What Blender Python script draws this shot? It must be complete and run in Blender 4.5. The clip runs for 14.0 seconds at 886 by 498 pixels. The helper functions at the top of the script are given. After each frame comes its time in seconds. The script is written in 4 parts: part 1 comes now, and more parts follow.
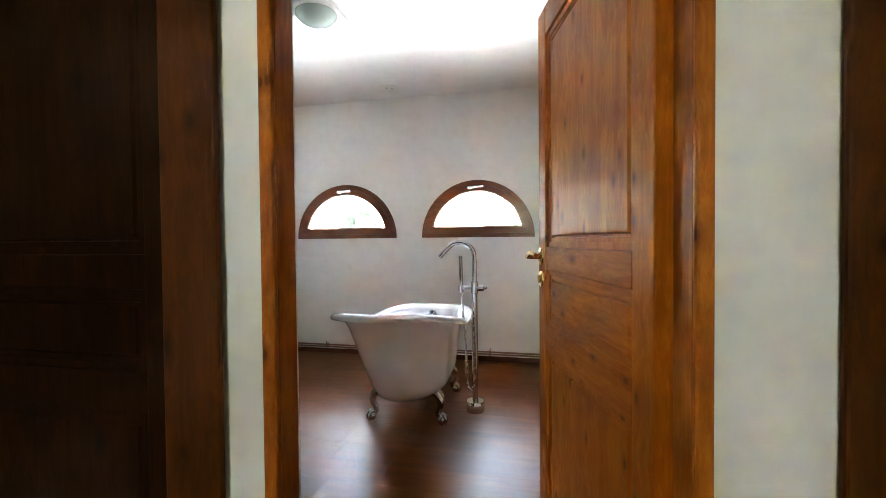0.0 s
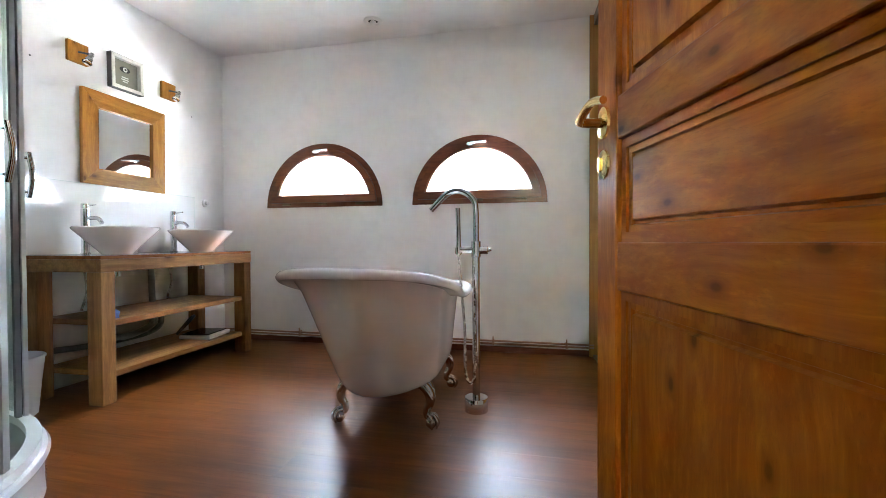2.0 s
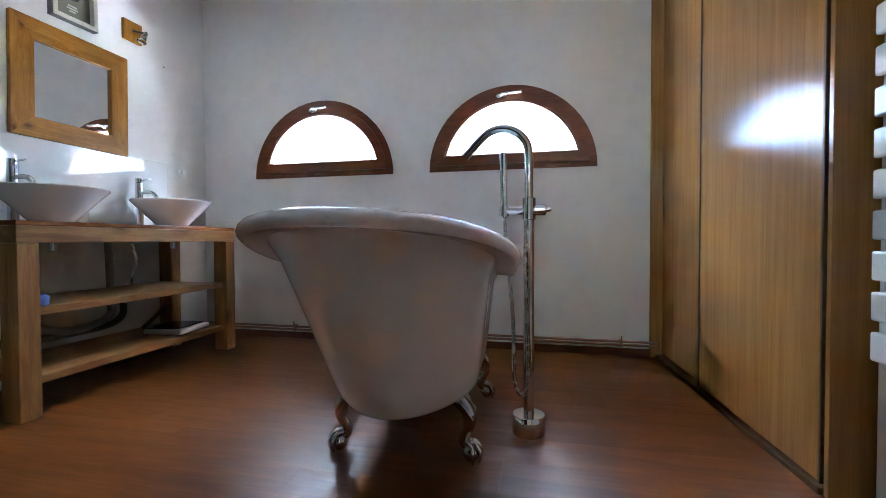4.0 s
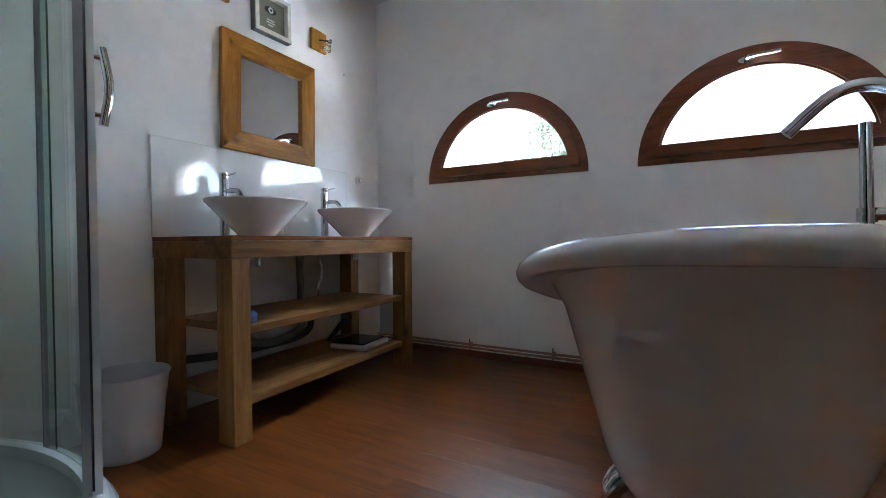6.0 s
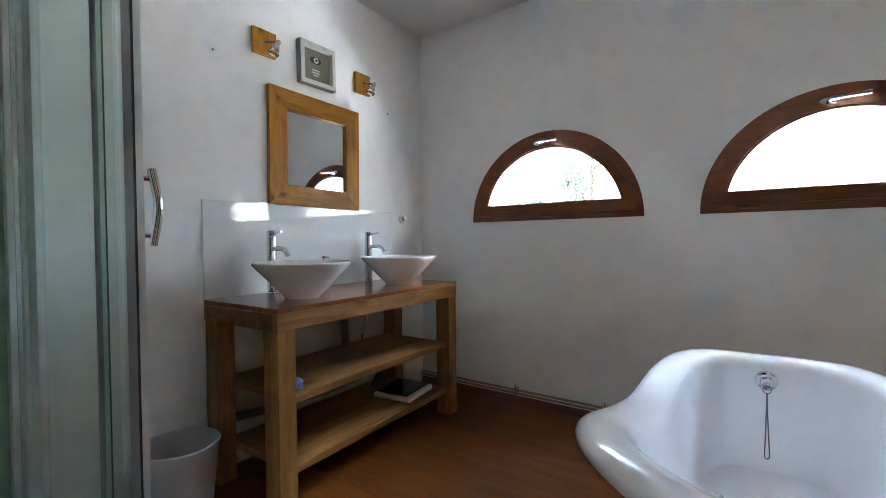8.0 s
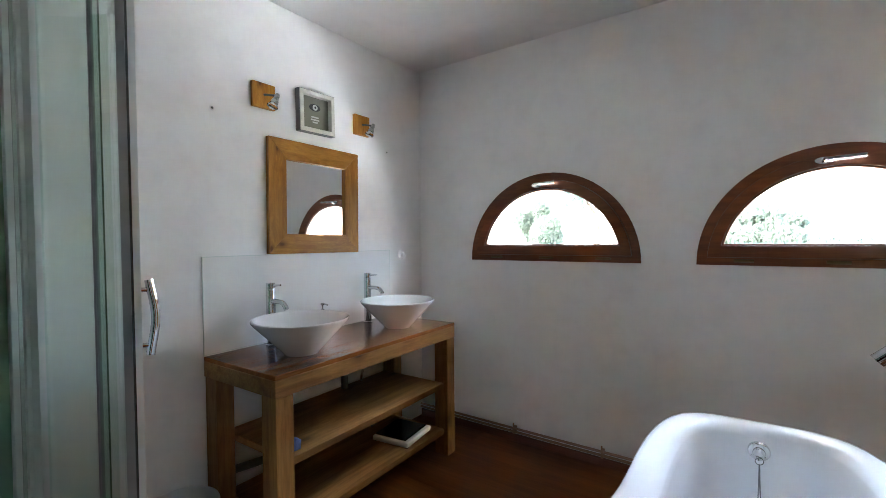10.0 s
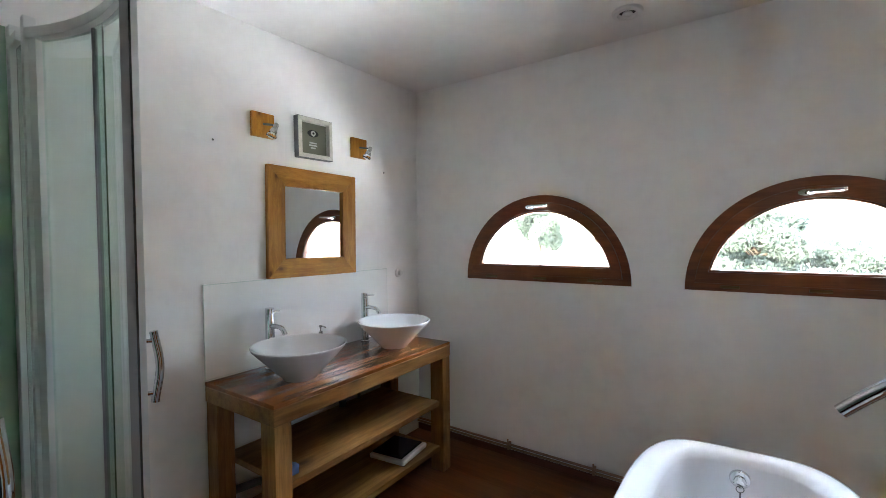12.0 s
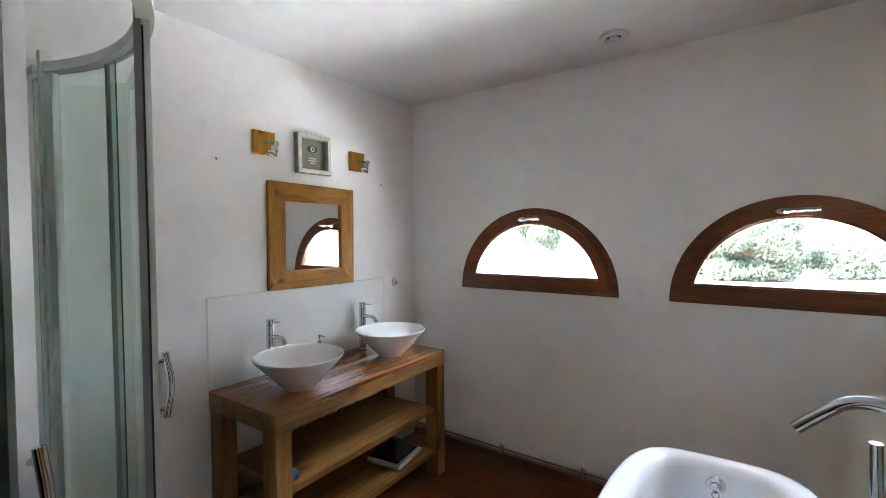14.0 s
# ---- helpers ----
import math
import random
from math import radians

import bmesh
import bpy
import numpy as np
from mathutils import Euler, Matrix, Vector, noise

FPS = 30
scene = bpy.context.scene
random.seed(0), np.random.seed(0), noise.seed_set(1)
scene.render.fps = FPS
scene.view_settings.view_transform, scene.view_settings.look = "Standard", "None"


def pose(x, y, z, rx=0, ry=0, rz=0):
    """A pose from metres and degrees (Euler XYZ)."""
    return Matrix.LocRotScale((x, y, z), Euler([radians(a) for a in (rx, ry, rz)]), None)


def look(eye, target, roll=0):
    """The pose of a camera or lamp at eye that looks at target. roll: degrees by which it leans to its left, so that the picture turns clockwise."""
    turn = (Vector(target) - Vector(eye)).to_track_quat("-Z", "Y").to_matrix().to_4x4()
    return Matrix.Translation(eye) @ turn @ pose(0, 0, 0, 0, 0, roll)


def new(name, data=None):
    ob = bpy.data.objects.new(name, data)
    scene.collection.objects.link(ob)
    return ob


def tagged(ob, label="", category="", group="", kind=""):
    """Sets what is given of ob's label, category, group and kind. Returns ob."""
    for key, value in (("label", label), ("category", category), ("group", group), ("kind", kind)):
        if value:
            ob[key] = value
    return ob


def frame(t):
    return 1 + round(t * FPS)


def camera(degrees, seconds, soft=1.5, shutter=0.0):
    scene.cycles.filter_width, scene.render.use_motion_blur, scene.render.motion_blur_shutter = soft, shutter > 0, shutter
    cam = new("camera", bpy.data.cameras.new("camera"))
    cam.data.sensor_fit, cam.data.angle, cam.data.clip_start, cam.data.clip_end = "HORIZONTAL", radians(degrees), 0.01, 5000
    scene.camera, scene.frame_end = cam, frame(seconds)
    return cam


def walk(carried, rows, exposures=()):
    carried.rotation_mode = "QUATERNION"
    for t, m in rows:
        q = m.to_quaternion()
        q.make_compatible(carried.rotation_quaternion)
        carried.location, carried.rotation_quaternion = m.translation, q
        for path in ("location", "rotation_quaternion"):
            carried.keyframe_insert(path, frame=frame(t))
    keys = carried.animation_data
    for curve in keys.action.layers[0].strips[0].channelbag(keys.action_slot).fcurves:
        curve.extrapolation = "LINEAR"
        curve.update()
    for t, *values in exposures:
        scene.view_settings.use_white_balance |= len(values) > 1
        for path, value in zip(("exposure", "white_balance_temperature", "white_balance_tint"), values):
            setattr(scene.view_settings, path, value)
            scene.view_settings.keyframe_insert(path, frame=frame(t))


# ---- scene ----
cam = camera(91.2, 14.0, 0.85)
PATH = [
    (0, (0.14, 0.003, 1.211), (-0.301, 1.953, 1.171), -0.5),
    (0.5, (0.08, 0.142, 1.142), (-0.356, 2.094, 1.103), -0.4),
    (1, (0.048, 0.346, 1.046), (-0.387, 2.297, 1.008), -0.4),
    (1.5, (0.039, 0.546, 0.982), (-0.394, 2.499, 0.944), -0.4),
    (2, (0.015, 0.702, 0.916), (-0.418, 2.655, 0.884), -0.2),
    (4.3, (-0.329, 1.362, 0.742), (-0.79, 3.308, 0.695), -0.2),
    (4.5, (-0.38, 1.39, 0.73), (-0.889, 3.324, 0.684), -0.2),
    (5, (-0.557, 1.466, 0.715), (-1.253, 3.341, 0.678), -0.3),
    (5.5, (-0.701, 1.518, 0.739), (-1.564, 3.321, 0.706), -0.4),
    (6, (-0.799, 1.569, 0.812), (-1.785, 3.309, 0.78), -0.5),
    (6.5, (-0.829, 1.597, 0.893), (-1.892, 3.29, 0.863), -0.7),
    (7, (-0.847, 1.608, 0.969), (-1.956, 3.273, 0.937), -0.7),
    (7.5, (-0.847, 1.622, 1.039), (-1.988, 3.264, 1.005), -0.7),
    (8, (-0.847, 1.625, 1.11), (-1.997, 3.261, 1.072), -0.6),
    (8.5, (-0.845, 1.627, 1.184), (-2.001, 3.259, 1.142), -0.6),
    (9, (-0.838, 1.635, 1.261), (-1.997, 3.265, 1.219), -0.6),
    (11.5, (-0.764, 1.617, 1.51), (-1.928, 3.242, 1.46), -0.6),
    (12, (-0.751, 1.605, 1.535), (-1.914, 3.231, 1.485), -0.6),
    (12.5, (-0.733, 1.591, 1.559), (-1.895, 3.219, 1.508), -0.6),
    (13, (-0.714, 1.58, 1.583), (-1.875, 3.207, 1.529), -0.6),
    (13.5, (-0.689, 1.557, 1.606), (-1.849, 3.185, 1.552), -0.5),
    (14, (-0.674, 1.544, 1.62), (-1.833, 3.173, 1.565), -0.5),
]
EXPOSURES = [(0.0, 5.45, 6650, 12.5), (2.0, 5.55, 6450, 12), (4.3, 4.75, 5900, 13), (5.5, 4.40, 5900, 13), (6.5, 4.44, 6200, 11), (9.0, 4.55, 6300, 10), (11.5, 4.55, 6550, 11), (14.0, 4.54, 6650, 11.5)]
walk(cam, [(t, look(eye, target, roll)) for t, eye, target, roll in PATH], EXPOSURES)

# ---- light ----
world = bpy.data.worlds.new("world")
scene.world = world
world.use_nodes = True
wn = world.node_tree.nodes
sky = wn.new("ShaderNodeTexSky")
sky.sky_type = "NISHITA"
sky.sun_disc = False
sky.sun_elevation, sky.sun_rotation = radians(49), radians(220)
wn["Background"].inputs["Strength"].default_value = 0.15
world.node_tree.links.new(sky.outputs[0], wn["Background"].inputs["Color"])
sun = new("sun", bpy.data.lights.new("sun", "SUN"))
sun.data.energy, sun.data.angle, sun.data.color = 4.5, radians(0.53), (1.0, 0.95, 0.88)
# the sun stands behind the house, so no beam enters the two windows
sun.matrix_world = look((-5.0, -6.0, 9.0), (0, 0, 0))


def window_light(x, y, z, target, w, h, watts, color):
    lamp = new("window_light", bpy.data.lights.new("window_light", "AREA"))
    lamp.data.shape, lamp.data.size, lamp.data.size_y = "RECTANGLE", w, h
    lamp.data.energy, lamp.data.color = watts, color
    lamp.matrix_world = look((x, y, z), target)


# added lamp in an unseen opening of the hall's end wall, brightening the hall
window_light(-0.5, -2.32, 1.85, (-0.4, 0.8, 1.75), 0.45, 0.45, 0.20, (0.96, 1.0, 0.42))
# area lamps added outside the half-round windows, for sky above and sunlit yard below
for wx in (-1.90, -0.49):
    window_light(wx, 5.15, 2.40, (wx, 3.9, 1.2), 1.3, 0.7, 14.0, (0.64, 0.83, 1.0))
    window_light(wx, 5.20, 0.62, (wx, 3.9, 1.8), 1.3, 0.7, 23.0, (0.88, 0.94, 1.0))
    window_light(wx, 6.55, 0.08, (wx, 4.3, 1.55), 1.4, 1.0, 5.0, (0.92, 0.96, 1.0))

# ---- materials ----
def mat(name, rough=0.5, metal=0.0, color=(0.8, 0.8, 0.8), **extra):
    m = bpy.data.materials.new(name)
    m.use_nodes = True
    b = m.node_tree.nodes["Principled BSDF"]
    b.inputs["Base Color"].default_value = (*color, 1)
    b.inputs["Roughness"].default_value = rough
    b.inputs["Metallic"].default_value = metal
    for key, value in extra.items():
        b.inputs[key.replace("_", " ")].default_value = value
    return m


def nodes(m):
    t = m.node_tree
    return t.nodes, t.links, t.nodes["Principled BSDF"]


def add_noise(m, scale, detail=4.0, stretch=(1, 1, 1), rough=0.55, distortion=0.0):
    n, l, b = nodes(m)
    tc = n.new("ShaderNodeTexCoord")
    mp = n.new("ShaderNodeMapping")
    mp.inputs["Scale"].default_value = stretch
    nz = n.new("ShaderNodeTexNoise")
    nz.inputs["Scale"].default_value = scale
    nz.inputs["Detail"].default_value = detail
    nz.inputs["Roughness"].default_value = rough
    nz.inputs["Distortion"].default_value = distortion
    l.new(tc.outputs["Object"], mp.inputs["Vector"])
    l.new(mp.outputs[0], nz.inputs["Vector"])
    return nz


def ramp(m, source, stops):
    n, l, b = nodes(m)
    r = n.new("ShaderNodeValToRGB")
    while len(r.color_ramp.elements) < len(stops):
        r.color_ramp.elements.new(0.5)
    for e, (p, c) in zip(r.color_ramp.elements, stops):
        e.position, e.color = p, (*c, 1)
    l.new(source, r.inputs[0])
    return r.outputs[0]


def mix(m, a, b2, fac, kind="MIX"):
    n, l, b = nodes(m)
    x = n.new("ShaderNodeMix")
    x.data_type, x.blend_type = "RGBA", kind
    for sock, v in ((x.inputs[0], fac), (x.inputs[6], a), (x.inputs[7], b2)):
        if isinstance(v, (int, float)):
            sock.default_value = v
        elif isinstance(v, tuple):
            sock.default_value = (*v, 1)
        else:
            l.new(v, sock)
    return x.outputs[2]


def bump(m, source, strength=0.2, distance=0.002):
    n, l, b = nodes(m)
    x = n.new("ShaderNodeBump")
    x.inputs["Strength"].default_value, x.inputs["Distance"].default_value = strength, distance
    l.new(source, x.inputs["Height"])
    l.new(x.outputs[0], b.inputs["Normal"])


def plaster(name, color, dirt, rough=0.75, relief=0.35):
    m = mat(name, rough, color=color)
    n, l, b = nodes(m)
    big, fine = add_noise(m, 1.3, 5), add_noise(m, 90, 4)
    mid = add_noise(m, 9, 5)
    c = ramp(m, big.outputs[0], [(0.3, dirt), (0.62, color)])
    c = mix(m, c, tuple(v * 0.95 for v in color), ramp(m, mid.outputs[0], [(0.45, (0, 0, 0)), (0.7, (1, 1, 1))]))
    l.new(c, b.inputs["Base Color"])
    both = mix(m, fine.outputs[0], mid.outputs[0], 0.55)
    bump(m, both, relief, 0.004)
    return m


def wood(name, light, dark, grain=(1, 1, 12), scale=3.0, rough=0.4, knots=0.0, vary=0.25, relief=0.12, coat=0.0, flat=None, spec=0.4, streaks=1.0):
    """Boards whose grain runs along the axis with the smallest number in grain; flat: the axis across a board's thickness."""
    m = mat(name, rough, color=light, Specular_IOR_Level=spec)
    n, l, b = nodes(m)
    rand = n.new("ShaderNodeObjectInfo")
    mul = n.new("ShaderNodeMath")
    mul.operation, mul.inputs[1].default_value = "MULTIPLY", 40.0
    l.new(rand.outputs["Random"], mul.inputs[0])
    # knots bend the grain round them
    tc, mp, shift = n.new("ShaderNodeTexCoord"), n.new("ShaderNodeMapping"), n.new("ShaderNodeVectorMath")
    small = min(grain)
    along = grain.index(small)
    l.new(tc.outputs["Object"], shift.inputs[0])
    l.new(mul.outputs[0], shift.inputs[1])
    apart, plane, across = n.new("ShaderNodeSeparateXYZ"), n.new("ShaderNodeCombineXYZ"), n.new("ShaderNodeMath")
    l.new(shift.outputs[0], apart.inputs[0])
    sides = [k for k in range(3) if k not in (along, flat)]
    l.new(apart.outputs[sides[0]], across.inputs[0])
    if len(sides) > 1:
        l.new(apart.outputs[sides[1]], across.inputs[1])
    else:
        across.inputs[1].default_value = 0.0
    l.new(across.outputs[0], plane.inputs[0])
    l.new(apart.outputs[along], plane.inputs[1])
    mp.inputs["Scale"].default_value = (1.0, 0.55, 1.0)
    l.new(plane.outputs[0], mp.inputs["Vector"])
    k = n.new("ShaderNodeTexVoronoi")
    k.voronoi_dimensions = "2D"
    k.inputs["Scale"].default_value = knots or 3.0
    l.new(mp.outputs[0], k.inputs["Vector"])
    wide = add_noise(m, scale, 4, grain, 0.55, 0.5)
    streak = add_noise(m, scale * 5, 5, tuple(g if g > small else g * 0.4 for g in grain), 0.65, 0.3)
    fine = add_noise(m, scale * 22, 4, tuple(g if g > small else g * 0.3 for g in grain), 0.7, 0.1)
    for nz in (wide, streak, fine):
        nz.noise_dimensions = "4D"
        w = n.new("ShaderNodeMath")
        w.operation, w.inputs[1].default_value = "MULTIPLY_ADD", (-0.9 if knots else 0.0)
        l.new(k.outputs["Distance"], w.inputs[0])
        l.new(mul.outputs[0], w.inputs[2])
        l.new(w.outputs[0], nz.inputs["W"])
    mean = tuple((p + q) / 2 for p, q in zip(light, dark))
    c = ramp(m, wide.outputs[0], [(0.36, dark), (0.5, mean), (0.64, light)])
    c = mix(m, c, tuple(v * 0.8 for v in dark), ramp(m, streak.outputs[0], [(0.34, (0.42 * streaks,) * 3), (0.5, (0, 0, 0))]))
    c = mix(m, c, tuple(min(1.0, v * 1.12) for v in light), ramp(m, streak.outputs[0], [(0.54, (0, 0, 0)), (0.68, (0.6 * streaks,) * 3)]))
    c = mix(m, c, tuple(v * 0.5 for v in dark), ramp(m, fine.outputs[0], [(0.30, (0.4 * streaks,) * 3), (0.44, (0, 0, 0))]))
    if knots:
        c = mix(m, c, tuple(v * 0.6 for v in dark), ramp(m, k.outputs["Distance"], [(0.05, (0.6, 0.6, 0.6)), (0.12, (0, 0, 0))]))
        c = mix(m, c, tuple(v * 0.42 for v in dark), ramp(m, k.outputs["Distance"], [(0.024, (0.9, 0.9, 0.9)), (0.05, (0, 0, 0))]))
    hs = n.new("ShaderNodeHueSaturation")
    span = n.new("ShaderNodeMapRange")
    span.inputs["To Min"].default_value, span.inputs["To Max"].default_value = 1 - vary, 1 + vary
    l.new(rand.outputs["Random"], span.inputs["Value"])
    l.new(span.outputs[0], hs.inputs["Value"])
    l.new(c, hs.inputs["Color"])
    l.new(hs.outputs[0], b.inputs["Base Color"])
    gloss = n.new("ShaderNodeMapRange")
    gloss.inputs["From Min"].default_value, gloss.inputs["From Max"].default_value = 0.3, 0.7
    gloss.inputs["To Min"].default_value, gloss.inputs["To Max"].default_value = rough * 1.15, rough * 0.88
    l.new(streak.outputs[0], gloss.inputs["Value"])
    l.new(gloss.outputs[0], b.inputs["Roughness"])
    b.inputs["Coat Weight"].default_value, b.inputs["Coat Roughness"].default_value = coat, 0.18
    bump(m, fine.outputs[0], relief, 0.002)
    return m


def worn(m, scale=25, low=0.8, high=1.25):
    """Uneven gloss."""
    n, l, b = nodes(m)
    base = b.inputs["Roughness"].default_value
    nz = add_noise(m, scale, 5)
    mr = n.new("ShaderNodeMapRange")
    mr.inputs["From Min"].default_value, mr.inputs["From Max"].default_value = 0.3, 0.7
    mr.inputs["To Min"].default_value, mr.inputs["To Max"].default_value = base * low, base * high
    l.new(nz.outputs[0], mr.inputs["Value"])
    l.new(mr.outputs[0], b.inputs["Roughness"])
    return m


WALL = plaster("white_plaster", (0.905, 0.90, 0.895), (0.885, 0.88, 0.875), relief=0.16)
CEIL = plaster("ceiling_paint", (0.85, 0.84, 0.83), (0.83, 0.82, 0.81), relief=0.10)
PINE = wood("varnished_pine", (0.53, 0.152, 0.010), (0.36, 0.080, 0.0040), (9, 9, 0.8), 2.2, 0.42, 6.5, 0.08, flat=1, spec=0.18, streaks=1.0)
PINE_H = wood("varnished_pine_rail", (0.53, 0.152, 0.010), (0.36, 0.080, 0.0040), (0.8, 9, 9), 2.2, 0.42, 6.5, 0.08, flat=1, spec=0.18, streaks=1.0)
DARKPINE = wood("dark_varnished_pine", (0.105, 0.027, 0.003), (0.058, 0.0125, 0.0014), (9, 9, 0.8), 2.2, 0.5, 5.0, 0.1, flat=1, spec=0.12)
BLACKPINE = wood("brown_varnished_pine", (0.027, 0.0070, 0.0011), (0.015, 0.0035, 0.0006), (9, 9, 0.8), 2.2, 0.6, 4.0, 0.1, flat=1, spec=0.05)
MERBAU = wood("red_brown_window_wood", (0.215, 0.062, 0.018), (0.13, 0.033, 0.010), (1.2, 9, 9), 3.0, 0.36, 0, 0.1, coat=0.25)
OAK_Y = wood("oiled_oak_along", (0.33, 0.155, 0.045), (0.20, 0.085, 0.021), (9, 0.8, 9), 2.6, 0.5, 2.6, 0.14, spec=0.3)
OAK_Z = wood("oiled_oak_upright", (0.33, 0.155, 0.045), (0.20, 0.085, 0.021), (9, 9, 0.8), 2.6, 0.5, 2.6, 0.14, spec=0.3)
OAKTOP = wood("varnished_oak_top", (0.33, 0.125, 0.034), (0.20, 0.066, 0.016), (12, 0.8, 9), 2.8, 0.24, 2.0, 0.16, coat=0.3, flat=2)
MIRRORWOOD_Y = wood("honey_pine_along", (0.50, 0.225, 0.030), (0.33, 0.125, 0.014), (9, 0.8, 9), 2.4, 0.45, 4.5, 0.08, flat=0, spec=0.25)
MIRRORWOOD_Z = wood("honey_pine_upright", (0.50, 0.225, 0.030), (0.33, 0.125, 0.014), (9, 9, 0.8), 2.4, 0.45, 4.5, 0.08, flat=0, spec=0.25)
LAMINATE = wood("laminate_plank", (0.190, 0.054, 0.0090), (0.122, 0.032, 0.0052), (0.9, 7, 9), 2.2, 0.37, 0, 0.10, relief=0.03, flat=2, spec=0.26, streaks=1.0)
VENEER = wood("wardrobe_veneer", (0.46, 0.225, 0.06), (0.38, 0.17, 0.042), (14, 14, 0.5), 2.6, 0.2, 0, 0.04, relief=0.03, coat=0.4)
BRONZE = worn(mat("bronze_track", 0.4, 0.7, (0.17, 0.10, 0.045)))
ENAMEL = mat("white_enamel", 0.12, 0, (0.91, 0.91, 0.945), Coat_Weight=0.2, Coat_Roughness=0.05)
CERAMIC = mat("white_ceramic", 0.1, 0, (0.83, 0.82, 0.82), Coat_Weight=0.6, Coat_Roughness=0.04)
CHROME = worn(mat("chrome", 0.06, 1, (0.60, 0.61, 0.63)), 30)
STEEL = worn(mat("brushed_steel", 0.26, 1, (0.45, 0.45, 0.45)), 40)
DARKSTEEL = worn(mat("tarnished_steel", 0.4, 0.9, (0.16, 0.16, 0.17)), 40)
BRASS = worn(mat("brass", 0.2, 1, (0.80, 0.55, 0.20)), 40)
OLDPIPE = worn(mat("painted_copper_pipe", 0.45, 0.35, (0.34, 0.2, 0.13)), 30)
SKIRT = wood("dark_skirting", (0.17, 0.055, 0.03), (0.11, 0.035, 0.02), (0.8, 9, 9), 3.0, 0.4, 0, 0.1)
ALU = mat("satin_aluminium", 0.5, 0.1, (0.80, 0.82, 0.815))
BRIGHTALU = mat("bright_aluminium", 0.35, 0.4, (0.78, 0.81, 0.83))
SEAL = worn(mat("grey_rubber_seal", 0.55, 0, (0.24, 0.25, 0.26)), 40)
GREENPANEL = worn(mat("green_back_glass", 0.12, 0, (0.34, 0.50, 0.37), Coat_Weight=0.4), 20)
ACRYLIC = mat("white_acrylic", 0.15, 0, (0.80, 0.82, 0.84), Coat_Weight=0.4)
WHITEPLASTIC = worn(mat("white_plastic", 0.4, 0, (0.78, 0.78, 0.77)), 30)
RADPAINT = mat("white_radiator_paint", 0.22, 0, (0.78, 0.80, 0.83))
BLACK = worn(mat("black_plastic", 0.45, 0, (0.015, 0.015, 0.016)), 40)
GREYPIPE = worn(mat("grey_pvc", 0.5, 0, (0.16, 0.165, 0.17)), 40)
MIRROR = mat("mirror_silver", 0.0, 1, (0.88, 0.9, 0.9))
BIN = mat("frosted_plastic", 0.45, 0, (0.72, 0.73, 0.74), Transmission_Weight=0.35)
BLUECLOTH = worn(mat("blue_cloth", 0.9, 0, (0.12, 0.2, 0.55)), 60)
SCALETOP = worn(mat("scale_glass", 0.15, 0, (0.012, 0.013, 0.018)), 20)
PALEFRAME = wood("limewashed_frame", (0.66, 0.64, 0.56), (0.56, 0.54, 0.47), (9, 3, 3), 6.0, 0.6, 0, 0.08)
PICTURE = plaster("picture_card", (0.19, 0.19, 0.135), (0.14, 0.14, 0.10), 0.5, 0.05)
INK = mat("dark_ink", 0.6, 0, (0.03, 0.03, 0.028))
CARD = mat("pale_ink", 0.6, 0, (0.55, 0.55, 0.5))
GREYPAINT = plaster("hall_floor", (0.22, 0.13, 0.07), (0.17, 0.1, 0.05))


def glass(name, color, rough=0.0):
    m = mat(name, rough, 0, color)
    b = m.node_tree.nodes["Principled BSDF"]
    b.inputs["Transmission Weight"].default_value, b.inputs["IOR"].default_value = 1.0, 1.45
    return m


PANE = glass("window_glass", (0.97, 0.98, 0.98))
SHOWERGLASS = glass("shower_glass", (0.80, 0.93, 0.88))
SPLASH = mat("glass_over_white_wall", 0.6, 0, (0.88, 0.875, 0.87), Coat_Weight=1.0, Coat_Roughness=0.01, Coat_IOR=1.55)
EDGEGLASS = mat("polished_glass_edge", 0.1, 0, (0.74, 0.79, 0.77))
BULB = glass("lamp_lens", (0.9, 0.92, 0.93), 0.1)
SHADE = mat("opal_glass", 0.2, 0, (0.62, 0.72, 0.66), Transmission_Weight=0.3)

# ---- builders ----
def thing(name, m=None, label="", category="", group="", kind=""):
    ob = new(name)
    ob.empty_display_size = 0.05
    if m is not None:
        ob.matrix_world = m
    ob["m"] = [v for row in (m or Matrix()) for v in row]
    return tagged(ob, label, category, group, kind)


def mesh_of(name, bm, material, smooth=False):
    me = bpy.data.meshes.new(name)
    bmesh.ops.recalc_face_normals(bm, faces=bm.faces)
    for f in bm.faces:
        f.smooth = smooth
    bm.to_mesh(me)
    bm.free()
    me.materials.append(material)
    return me


def part(name, bm, material, parent=None, label="", smooth=False, at=None):
    """A bmesh as one mesh object; under a thing its coordinates are the thing's own."""
    ob = new(name, mesh_of(name, bm, material, smooth))
    if smooth:
        ob.data.set_sharp_from_angle(angle=radians(40))
    if at is not None:
        ob.matrix_world = at
    if parent is not None:
        ob.parent = parent
    return tagged(ob, label) if label else ob


def box(x0, x1, y0, y1, z0, z1, bev=0.0, bm=None, seg=2):
    b = bmesh.new()
    bmesh.ops.create_cube(b, size=1, matrix=Matrix.Translation(((x0 + x1) / 2, (y0 + y1) / 2, (z0 + z1) / 2)) @ Matrix.Diagonal((abs(x1 - x0), abs(y1 - y0), abs(z1 - z0), 1)))
    if bev:
        bmesh.ops.bevel(b, geom=b.edges[:], offset=bev, segments=seg, affect="EDGES", profile=0.5)
    return join(bm, b)


